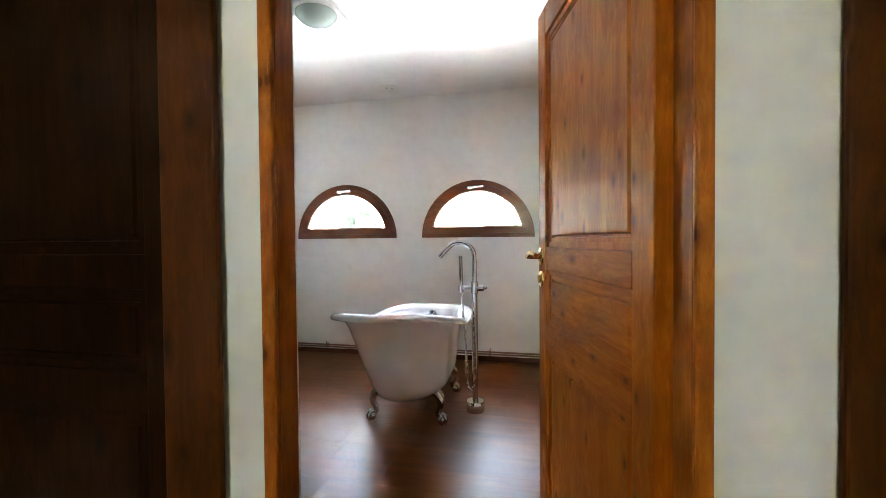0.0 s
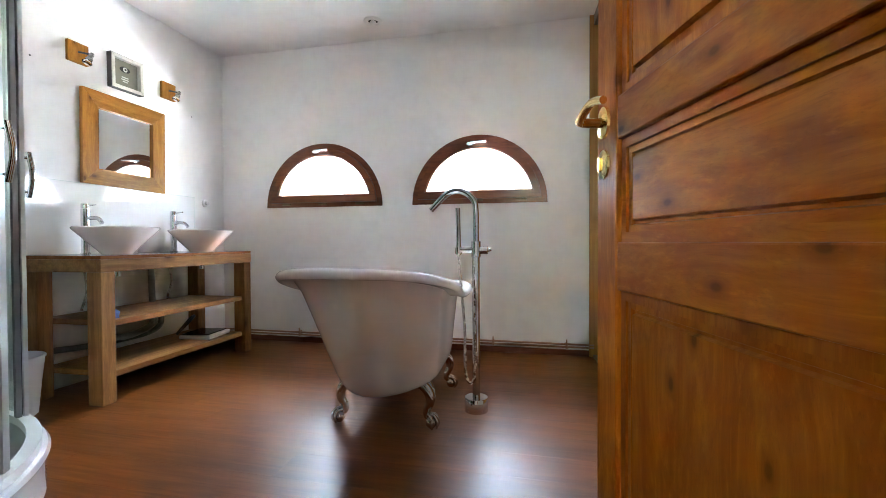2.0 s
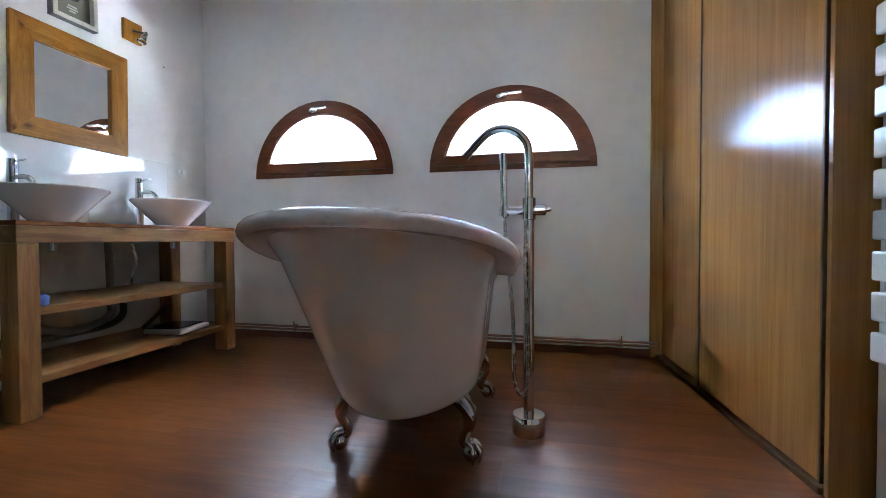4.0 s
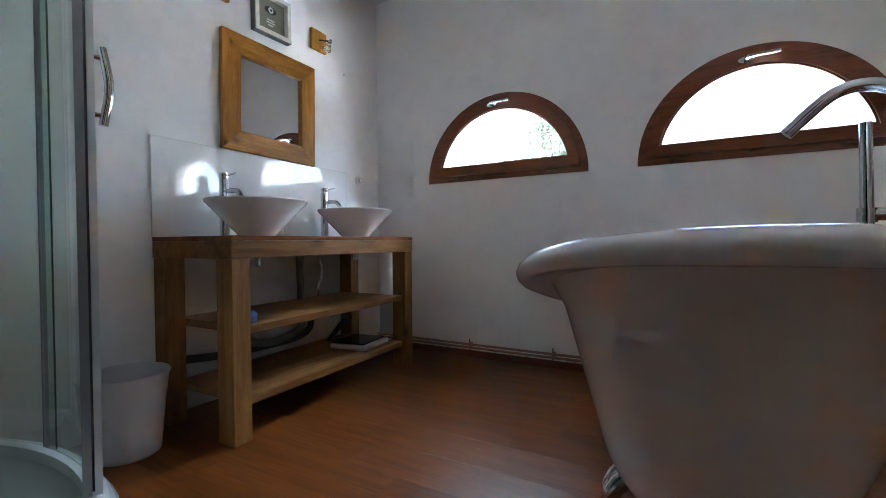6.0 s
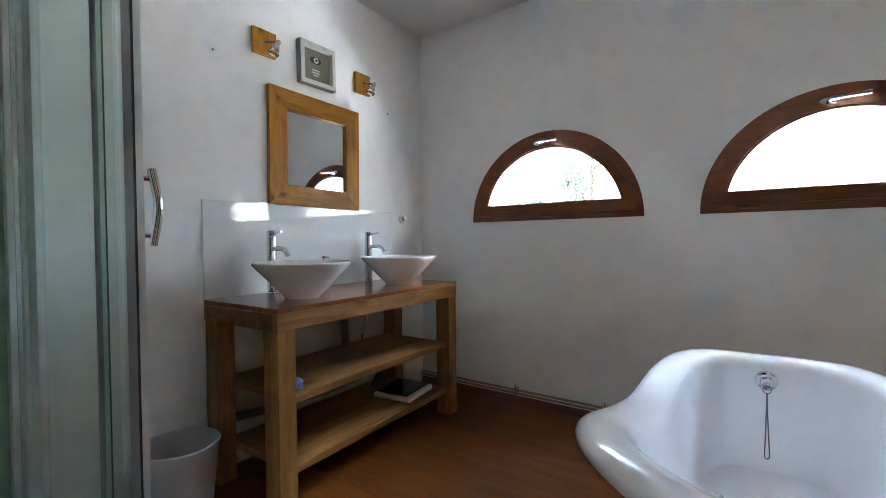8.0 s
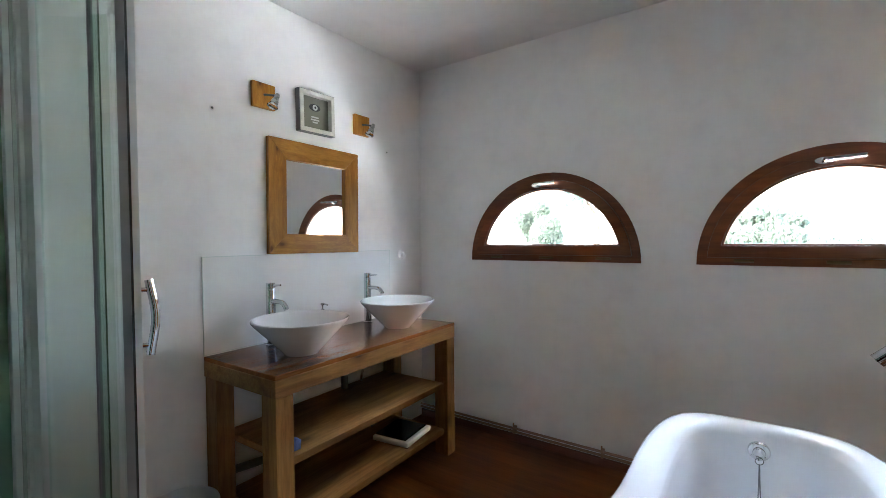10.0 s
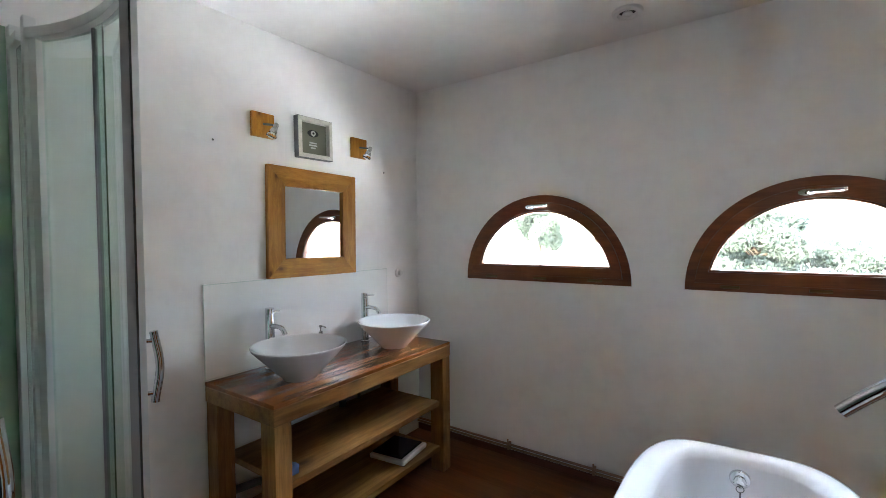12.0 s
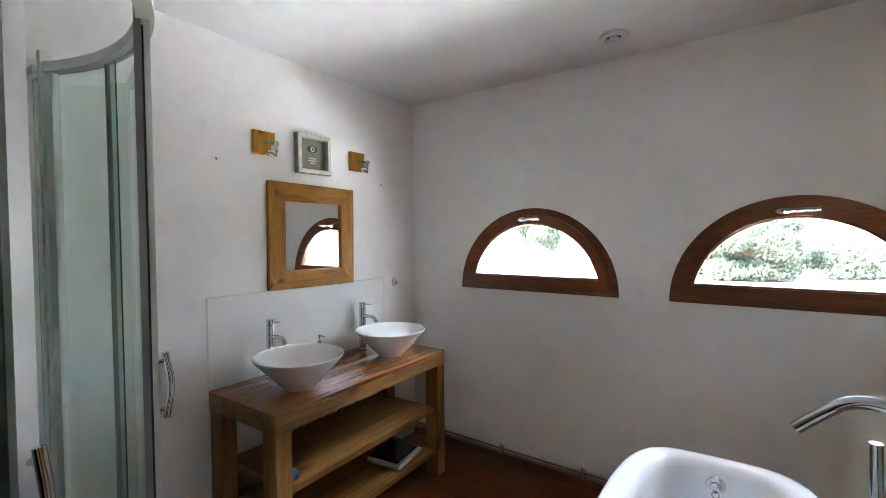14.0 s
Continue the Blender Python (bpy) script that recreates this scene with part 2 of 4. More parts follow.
def join(bm, b):
    if bm is None:
        return b
    me = bpy.data.meshes.new("tmp")
    b.to_mesh(me)
    b.free()
    bm.from_mesh(me)
    bpy.data.meshes.remove(me)
    return bm


def lathe(profile, centre=(0, 0, 0), axis="z", n=32, bm=None):
    """Turns a profile of (radius, height) about an axis."""
    b = bmesh.new()
    rings = []
    for r, h in profile:
        if r < 1e-6:
            rings.append([b.verts.new((0, 0, h))])
        else:
            rings.append([b.verts.new((r * math.cos(2 * math.pi * k / n), r * math.sin(2 * math.pi * k / n), h)) for k in range(n)])
    for a, c in zip(rings, rings[1:]):
        for k in range(n):
            k2 = (k + 1) % n
            if len(a) == 1 and len(c) == 1:
                continue
            if len(a) == 1:
                b.faces.new((a[0], c[k], c[k2]))
            elif len(c) == 1:
                b.faces.new((a[k], a[k2], c[0]))
            else:
                b.faces.new((a[k], a[k2], c[k2], c[k]))
    turn = {"z": Matrix(), "x": pose(0, 0, 0, 0, 90, 0), "y": pose(0, 0, 0, -90, 0, 0)}[axis]
    b.transform(Matrix.Translation(centre) @ turn)
    return join(bm, b)


def rod(r, length, centre=(0, 0, 0), axis="z", n=24, bev=0.002, bm=None):
    bev = min(bev, r * 0.4, length * 0.4)
    return lathe([(0, 0), (r - bev, 0), (r, bev), (r, length - bev), (r - bev, length), (0, length)], centre, axis, n, bm)


def smooth_line(points, steps=8):
    """A Catmull-Rom line through the points."""
    p = [Vector(v) for v in points]
    p = [p[0] * 2 - p[1]] + p + [p[-1] * 2 - p[-2]]
    out = []
    for a, b, c, d in zip(p, p[1:], p[2:], p[3:]):
        for k in range(steps):
            t = k / steps
            out.append(0.5 * (2 * b + (c - a) * t + (2 * a - 5 * b + 4 * c - d) * t * t + (3 * b - a - 3 * c + d) * t ** 3))
    return out + [p[-2]]


def tube(points, r, n=16, steps=8, bm=None, curved=True):
    """A round tube along a line; r may be one radius or one for each end."""
    line = smooth_line(points, steps) if curved else [Vector(v) for v in points]
    r0, r1 = r if isinstance(r, tuple) else (r, r)
    b = bmesh.new()
    rings, side = [], None
    for i, p in enumerate(line):
        way = (line[min(i + 1, len(line) - 1)] - line[max(i - 1, 0)]).normalized()
        side = way.orthogonal() if side is None else side - way * side.dot(way)
        side.normalize()
        up = way.cross(side)
        rr = r0 + (r1 - r0) * i / (len(line) - 1)
        rings.append([b.verts.new(p + rr * (math.cos(2 * math.pi * k / n) * side + math.sin(2 * math.pi * k / n) * up)) for k in range(n)])
    for a, c in zip(rings, rings[1:]):
        for k in range(n):
            b.faces.new((a[k], a[(k + 1) % n], c[(k + 1) % n], c[k]))
    b.faces.new(rings[0])
    b.faces.new(rings[-1])
    return join(bm, b)


def extrude(outline, y0, y1, bm=None, bev=0.0):
    """A flat outline of (x, z), as thick as y0 to y1."""
    b = bmesh.new()
    front = [b.verts.new((x, y0, z)) for x, z in outline]
    back = [b.verts.new((x, y1, z)) for x, z in outline]
    b.faces.new(front)
    b.faces.new(back[::-1])
    n = len(outline)
    for k in range(n):
        b.faces.new((front[k], back[k], back[(k + 1) % n], front[(k + 1) % n]))
    if bev:
        bmesh.ops.bevel(b, geom=b.edges[:], offset=bev, segments=2, affect="EDGES")
    return join(bm, b)


def ring_plate(outer, inner, y0, y1, bm=None):
    """The band between two closed outlines of (x, z) with as many points, as thick as y0 to y1."""
    b = bmesh.new()
    loops = [[b.verts.new((x, y, z)) for x, z in o] for o, y in ((outer, y0), (inner, y0), (inner, y1), (outer, y1))]
    n = len(outer)
    for a, c in zip(loops, loops[1:] + loops[:1]):
        for k in range(n):
            b.faces.new((a[k], a[(k + 1) % n], c[(k + 1) % n], c[k]))
    return join(bm, b)


# ---- the room ----
XL, XR, YF, YD, H = -2.95, 1.15, 4.325, 0.875, 2.69   # left wall, right wall, window wall, door wall, ceiling
HALL_L, HALL_R, HALL_B = -1.75, 1.45, -2.2            # the hall's walls
WINDOWS = (-1.902, -0.488)                            # middles of the two windows
WZ, WR = 1.243, 0.565                                 # their sill height and radius
WALLT = 0.30


def arch(cx, r, z0, lift, n=40, dx=0.0):
    """Half a disc above the height z0 + lift, for a circle about z0."""
    a0 = math.asin(lift / r) if r > lift else 0.0
    pts = []
    for k in range(n + 1):
        a = a0 + (math.pi - 2 * a0) * k / n
        pts.append((cx + r * math.cos(a), z0 + r * math.sin(a)))
    return pts


def wall_with_arches():
    """The window wall: columns of quads that leave the two half-discs open."""
    bm = bmesh.new()
    xs = {XL - 0.3, XR + 0.3}
    for cx in WINDOWS:
        for k in range(49):
            xs.add(cx + WR * math.cos(math.pi * k / 48))
    xs = sorted(xs)

    def top(x):
        for cx in WINDOWS:
            if abs(x - cx) < WR + 1e-6:
                return WZ + math.sqrt(max(WR * WR - (x - cx) ** 2, 0))
        return None

    def quad(a, b, c, d):
        bm.faces.new([bm.verts.new(v) for v in (a, b, c, d)])
    y0, y1 = YF, YF + WALLT
    for xa, xb in zip(xs, xs[1:]):
        mid = (xa + xb) / 2
        if top(mid) is None:
            for y in (y0, y1):
                quad((xa, y, -0.1), (xb, y, -0.1), (xb, y, H + 0.1), (xa, y, H + 0.1))
        else:
            ta, tb = top(xa), top(xb)
            for y in (y0, y1):
                quad((xa, y, -0.1), (xb, y, -0.1), (xb, y, WZ), (xa, y, WZ))
                quad((xa, y, ta), (xb, y, tb), (xb, y, H + 0.1), (xa, y, H + 0.1))
            quad((xa, y0, WZ), (xb, y0, WZ), (xb, y1, WZ), (xa, y1, WZ))
            quad((xa, y0, ta), (xb, y0, tb), (xb, y1, tb), (xa, y1, ta))
    for x in (xs[0], xs[-1]):
        quad((x, y0, -0.1), (x, y1, -0.1), (x, y1, H + 0.1), (x, y0, H + 0.1))
    bmesh.ops.remove_doubles(bm, verts=bm.verts, dist=0.0005)
    return bm


def structure(name, bm, material, label, category="wall"):
    return tagged(part(name, bm, material), label, category, kind="structure")


structure("wall_north", wall_with_arches(), WALL, "white plaster wall with two half-round windows")
structure("wall_west", box(XL - 0.3, XL, YD - 0.09, YF, -0.1, H + 0.1), WALL, "white plaster wall behind the washstand")
structure("wall_east", box(XR, XR + 0.3, YD, YF, -0.1, H + 0.1), WALL, "white plaster wall behind the wardrobe")
structure("ceiling", box(XL - 0.3, HALL_R + 0.3, HALL_B - 0.3, YF + WALLT, H, H + 0.2), CEIL, "white painted ceiling", "ceiling")
# the wall between the room and the hall, with the doorway
WT = 0.09                                             # its thickness
OPENINGS = ((-1.47, -0.614), (-0.392, 0.398), (0.628, 1.40))
wall_s = bmesh.new()
edge = XL
for x0, x1 in OPENINGS:
    box(edge, x0, YD - WT, YD, -0.1, H, bm=wall_s)
    box(x0, x1, YD - WT, YD, 2.06, H, bm=wall_s)
    edge = x1
box(edge, HALL_R + 0.1, YD - WT, YD, -0.1, H, bm=wall_s)
structure("wall_south", wall_s, WALL, "white plaster wall with the doorway to the hall")
structure("wall_east_return", box(0.64, XR, YD, 2.74, 0, H), WALL, "white plaster wall behind the towel radiator")
# the hall
structure("hall_wall_west", box(HALL_L - 0.1, HALL_L, HALL_B, YD - WT, -0.1, H), WALL, "white plaster hall wall in dim light")
structure("hall_wall_east", box(HALL_R, HALL_R + 0.1, HALL_B, YD - WT, -0.1, H), WALL, "white plaster hall wall in dim light")
# the opening in this unseen wall is added to hold the hall lamp
hall_s = box(HALL_L - 0.1, -0.75, HALL_B - 0.2, HALL_B, -0.1, H)
box(-0.25, HALL_R + 0.1, HALL_B - 0.2, HALL_B, -0.1, H, bm=hall_s)
box(-0.75, -0.25, HALL_B - 0.2, HALL_B, -0.1, 1.6, bm=hall_s)
box(-0.75, -0.25, HALL_B - 0.2, HALL_B, 2.1, H, bm=hall_s)
# unseen pane behind the hall lamp, added to keep sky and sun out
structure("window_3", box(-0.75, -0.25, HALL_B - 0.166, HALL_B - 0.16, 1.6, 2.1), PANE, "added unseen pane that closes the hall's lamp opening to the sky", "window")
structure("hall_wall_south", hall_s, WALL, "unseen white plaster end wall of the hall with an added lamp opening")

# floor: a screed with laminate planks on it
floor = structure("floor", box(XL - 0.3, HALL_R + 0.3, HALL_B - 0.3, YF + WALLT, -0.12, -0.012), GREYPAINT, "red-brown wood laminate floor with a satin sheen", "floor")


# ---- the garden outside the windows ----
GRAVEL = plaster("pale_gravel", (0.58, 0.55, 0.49), (0.48, 0.46, 0.40), 0.9)
LEAF = worn(mat("hedge_leaves", 0.7, 0, (0.12, 0.145, 0.12)), 20)
ln, ll, lb = nodes(LEAF)
thin, both = ln.new("ShaderNodeBsdfTranslucent"), ln.new("ShaderNodeMixShader")
thin.inputs["Color"].default_value = (0.20, 0.26, 0.19, 1)
both.inputs[0].default_value = 0.45
ll.new(lb.outputs[0], both.inputs[1])
ll.new(thin.outputs[0], both.inputs[2])
ll.new(both.outputs[0], ln["Material Output"].inputs["Surface"])
BARK = worn(mat("bark", 0.9, 0, (0.12, 0.09, 0.06)), 20)
RENDERWALL = plaster("pale_render", (0.6, 0.57, 0.5), (0.5, 0.47, 0.42))
ground_bm = bmesh.new()
rows = []
for ring in (5.0, 9.0, 20.0, 60.0, 300.0, 1500.0):
    rows.append([ground_bm.verts.new((ring * math.cos(a * math.pi / 24), 2.0 + ring * math.sin(a * math.pi / 24), -0.35)) for a in range(48)])
ground_bm.faces.new(rows[0])
for a, b in zip(rows, rows[1:]):
    for k in range(48):
        ground_bm.faces.new((a[k], a[(k + 1) % 48], b[(k + 1) % 48], b[k]))
structure("ground", ground_bm, GRAVEL, "pale gravel yard in full daylight", "ground")


def leaf_cloud(bm, centre, size, count, rng, leaf=0.16):
    """Many small folded leaves, thinner towards the rim."""
    for _ in range(count):
        d = Vector((rng.gauss(0, 1), rng.gauss(0, 1), rng.gauss(0, 1))).normalized() * (rng.random() ** 0.45)
        p = Vector(centre) + Vector((d.x * size[0], d.y * size[1], d.z * size[2]))
        turn = Euler((rng.uniform(0, 6.3), rng.uniform(0, 6.3), rng.uniform(0, 6.3))).to_matrix()
        s = leaf * rng.uniform(0.6, 1.3)
        vs = [bm.verts.new(p + turn @ Vector(v) * s) for v in ((-1, 0, 0), (0, 0.45, 0.12), (1, 0, 0), (0, -0.45, 0.12))]
        bm.faces.new(vs)


def tree(x, y, height, spread, seed):
    rng = random.Random(seed)
    t = thing("tree", pose(x, y, -0.35), "leafy green garden tree in bright sun", "tree", "garden trees")
    bm = tube([(0, 0, 0), (0.1, 0.05, height * 0.25), (-0.05, 0, height * 0.5), (0.1, 0, height * 0.8)], (0.16, 0.04), 10, 4)
    tips = []
    for k in range(7):
        a = k * 2.4 + rng.random()
        z0 = height * rng.uniform(0.28, 0.6)
        tip = (math.cos(a) * spread * rng.uniform(0.4, 0.8), math.sin(a) * spread * rng.uniform(0.4, 0.8), z0 + height * rng.uniform(0.12, 0.3))
        tube([(0, 0, z0), (tip[0] * 0.5, tip[1] * 0.5, z0 + (tip[2] - z0) * 0.65), tip], (0.06, 0.02), 7, 3, bm=bm)
        tips.append(tip)
    part("trunk", bm, BARK, t, smooth=True)
    crown = bmesh.new()
    low = [(spread * 0.5 * k, 0.3 * k, height * 0.16) for k in (-1, 0, 1)] if height < 3.5 else []
    for tip in tips + low + [(0, 0, height * 0.85), (0.3, 0, height * 0.7)]:
        leaf_cloud(crown, tip, (spread * 0.5, spread * 0.5, height * 0.17), 2200, rng, 0.11)
    part("crown", crown, LEAF, t)


for x, y, h, sp, sd in ((-7.6, 25.0, 10.0, 2.3, 3), (-11.2, 26.0, 3.9, 1.4, 4), (-0.7, 24.0, 3.1, 1.7, 5), (-2.6, 26.5, 2.6, 1.3, 6), (7.5, 26.0, 5.0, 2.4, 7)):
    tree(x, y, h, sp, sd)
hedge_bm = bmesh.new()
rng = random.Random(11)
for k in range(18):
    x = -2.2 + k * 0.95
    leaf_cloud(hedge_bm, (x, 27 + rng.uniform(-0.6, 0.6), 0.45 + rng.uniform(-0.2, 0.3)), (0.9, 0.8, 0.8 + rng.uniform(-0.2, 0.4)), 1300, rng, 0.10)
tagged(part("hedge", hedge_bm, LEAF), "loose green hedge at the far side of the yard", "hedge", kind="stuff")


# ---- windows ----
def half_window(cx, index):
    w = thing("window_%d" % index, pose(cx, YF, WZ), "half-round red-brown wooden window, shut, bright daylight behind", "window", "half-round windows", "structure")

    def d_shape(r, low, n=44):
        """Closed outline: the arc and a straight foot."""
        a0 = math.asin(low / r)
        return [(r * math.cos(a0 + (math.pi - 2 * a0) * k / n), r * math.sin(a0 + (math.pi - 2 * a0) * k / n)) for k in range(n + 1)]
    # fixed frame, sash proud of it, bead round the pane
    part("window_frame", ring_plate(d_shape(WR + 0.004, -0.004), d_shape(0.522, 0.036), -0.006, 0.06), MERBAU, w)
    part("rebate", ring_plate(d_shape(0.5235, 0.0345), d_shape(0.500, 0.060), 0.051, 0.072), MERBAU, w)
    sash = part("sash", ring_plate(d_shape(0.520, 0.038), d_shape(0.468, 0.096), -0.022, 0.05), MERBAU, w)
    part("glazing_bead", ring_plate(d_shape(0.467, 0.097), d_shape(0.457, 0.107), -0.012, 0.03), MERBAU, sash)
    pane = part("pane", extrude(d_shape(0.466, 0.098), 0.018, 0.026), PANE, w)
    pane.visible_shadow = False
    for k in (-0.36, 0.0, 0.36):
        hinge = rod(0.008, 0.085, (k - 0.0425, -0.016, 0.020), "x", 12)
        part("hinge", hinge, BRONZE, w, "small dull bronze hinge", True)
    hb = lathe([(0, 0), (0.026, 0), (0.026, 0.006), (0.022, 0.010), (0, 0.010)], (0, 0, 0), "y", 24)
    hb.transform(Matrix.Translation((-0.055, -0.033, 0.492)) @ Matrix.Diagonal((1.35, 1, 0.62, 1)))
    handle = part("handle_plate", hb, CHROME, w, "chrome window handle", True)
    lever = tube([(-0.055, -0.03, 0.492), (-0.052, -0.065, 0.492), (-0.03, -0.078, 0.493), (0.08, -0.076, 0.497)], (0.010, 0.0085), 14, 6)
    part("lever", lever, CHROME, handle, "", True)
    part("sill", box(-WR, WR, 0.074, WALLT + 0.05, -0.035, 0.004, 0.003), RENDERWALL, w, "pale rendered outer sill")
    return w


for i, cx in enumerate(WINDOWS):
    half_window(cx, i + 1)

# pipes and skirting along the window wall
structure("baseboard", box(XL + 0.002, 0.44, YF - 0.016, YF - 0.001, 0.0, 0.048, 0.003), SKIRT, "dark red-brown skirting under the pipes", "baseboard")
pipes = thing("heating_pipes", pose(-1.2, YF - 0.03, 0.095), "pair of brown painted heating pipes clipped along the wall", "pipe")
for dz, r in ((0.0, 0.008), (-0.022, 0.008)):
    part("pipe", tube([(-1.74, 0, dz), (-0.6, 0.002, dz - 0.002), (0.5, 0, dz + 0.001), (1.64, 0, dz)], r, 12, 8), OLDPIPE, pipes, "", True)
for x in (-0.93, -0.345, 0.26, 0.843, 1.43):
    clip = box(x - 0.008, x + 0.008, -0.014, 0.028, -0.036, 0.012, 0.003)
    rod(0.005, 0.03, (x, -0.012, 0.01), "z", 10, bm=clip)
    part("clip", clip, OLDPIPE, pipes)


# ---- door and door frames ----
def door_panel(w, parent, x0, x1, z0, z1, y0, y1, material):
    """A raised and fielded panel between stiles and rails: moulding and panel."""
    mould = ring_plate([(x0, z0), (x1, z0), (x1, z1), (x0, z1)], [(x0 + 0.018, z0 + 0.018), (x1 - 0.018, z0 + 0.018), (x1 - 0.018, z1 - 0.018), (x0 + 0.018, z1 - 0.018)], y0 + 0.010, y1 - 0.010)
    part("moulding", mould, material, parent)
    bm = bmesh.new()
    loops = []
    for d, y in ((0.016, 0.015), (0.030, 0.014), (0.032, 0.0195), (0.037, 0.0195), (0.040, 0.011)):
        loops.append([(x0 + d, y, z0 + d), (x1 - d, y, z0 + d), (x1 - d, y, z1 - d), (x0 + d, y, z1 - d)])
    for flip in (False, True):
        rings = [[bm.verts.new((x, (y1 - (y - y0)) if flip else (y0 + y - 0.0), z)) for x, y, z in [(p[0], p[1] + y0 * 0, p[2]) for p in l]] for l in loops]
        if flip:
            for r, l in zip(rings, loops):
                for v, p in zip(r, l):
                    v.co.y = y1 - p[1]
        else:
            for r, l in zip(rings, loops):
                for v, p in zip(r, l):
                    v.co.y = y0 + p[1]
        for a, b in zip(rings, rings[1:]):
            for k in range(4):
                bm.faces.new((a[k], a[(k + 1) % 4], b[(k + 1) % 4], b[k]))
        bm.faces.new(rings[-1])
    part("panel", bm, material, parent)


def panel_door(name, m, width, label, upright, across, brass=True, rails=((0.0, 0.12), (0.825, 0.915), (1.105, 1.185), (1.92, 2.02))):
    d = thing(name, m, label, "door", kind="structure")
    T = 0.04
    st = 0.088
    for x in (0.0, width - st):
        part("stile", box(x, x + st, 0, T, 0.008, 2.02, 0.004), upright, d)
    for z0, z1 in rails:
        part("rail", box(st + 0.001, width - st - 0.001, 0.001, T - 0.001, max(z0, 0.008), z1, 0.003), across, d)
    for (a, b), (c, e) in zip(rails, rails[1:]):
        door_panel(width, d, st, width - st, b, c, 0, T, upright if e > 1.5 or b < 0.3 else across)
    if brass:
        hx = width - 0.035
        for side, y in ((-1, 0.0), (1, T)):
            rose = lathe([(0, 0), (0.026, 0), (0.025, 0.005), (0.016, 0.009), (0, 0.009)], (0, 0, 0), "y", 24)
            rose.transform(Matrix.Translation((hx, y, 1.15)) @ Matrix.Diagonal((1, side, 1.25, 1)))
            r = part("handle_rose", rose, BRASS, d, "polished brass door handle", True)
            lev = tube([(hx, y, 1.15), (hx, y + side * 0.045, 1.15), (hx - 0.02, y + side * 0.055, 1.152), (hx - 0.07, y + side * 0.055, 1.166), (hx - 0.115, y + side * 0.052, 1.158)], (0.010, 0.007), 12, 6)
            part("lever", lev, BRASS, r, "", True)
            esc = lathe([(0, 0), (0.024, 0), (0.023, 0.004), (0.015, 0.008), (0, 0.008)], (0, 0, 0), "y", 24)
            esc.transform(Matrix.Translation((hx, y, 1.068)) @ Matrix.Diagonal((1, side, 1.25, 1)))
            e = part("lock_plate", esc, BRASS, d, "polished brass lock plate", True)
            part("thumb_turn", box(hx - 0.004, hx + 0.004, y + side * 0.006 - 0.008, y + side * 0.006 + 0.008, 1.054, 1.082, 0.002), BRASS, e)
        part("latch_plate", box(width - 0.002, width + 0.0015, 0.009, 0.031, 1.0, 1.22, 0.0), BRASS, d)
    return d


door = panel_door("door_1", pose(0.383, 0.886, 0, 0, 0, 105.4), 0.80, "open varnished orange pine panel door with brass handle", PINE, PINE_H)
for z in (0.22, 1.0, 1.78):
    part("hinge", rod(0.007, 0.10, (-0.004, -0.004, z), "z", 14), BRASS, door, "brass hinge knuckle", True)
YH = YD - WT                                          # the wall's face in the hall


def door_frame(x0, x1, upright, across, wide, label, rebate=0.0):
    """Lining in the opening and architraves on the hall's side."""
    f = thing("door_frame", pose(0, YH, 0), label, "door frame", kind="structure")
    for a, b, deep in ((x0, x0 + 0.02, WT + 0.004 - rebate), (x1 - 0.02, x1, WT + 0.004)):
        part("jamb", box(a, b, -0.010, deep, 0, 2.04, 0.002), upright, f)
    part("jamb_head", box(x0 + 0.0205, x1 - 0.0205, -0.010, WT + 0.004, 2.04, 2.06, 0.002), across, f)
    for a, b in ((x0 + 0.021 - wide, x0 + 0.021), (x1 - 0.021, x1 - 0.021 + wide)):
        part("architrave", box(a, b, -0.030, -0.0105, 0, 2.06 + wide - 0.02, 0.006), upright, f)
    part("architrave_head", box(x0 + 0.0215, x1 - 0.0215, -0.029, -0.0105, 2.038, 2.06 + wide - 0.02, 0.006), across, f)
    return f


door_frame(-0.392, 0.398, PINE, PINE_H, 0.029, "varnished orange pine door frame with architraves", 0.040)
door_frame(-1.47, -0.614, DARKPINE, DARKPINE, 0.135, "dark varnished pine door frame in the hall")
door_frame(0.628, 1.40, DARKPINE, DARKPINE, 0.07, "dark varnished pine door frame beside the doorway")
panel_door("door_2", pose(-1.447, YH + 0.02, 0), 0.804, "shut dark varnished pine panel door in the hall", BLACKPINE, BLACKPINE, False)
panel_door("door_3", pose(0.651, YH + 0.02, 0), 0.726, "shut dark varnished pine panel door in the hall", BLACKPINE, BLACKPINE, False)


# ---- bathtub ----
def smoothstep(t):
    t = max(0.0, min(1.0, t))
    return t * t * (3 - 2 * t)


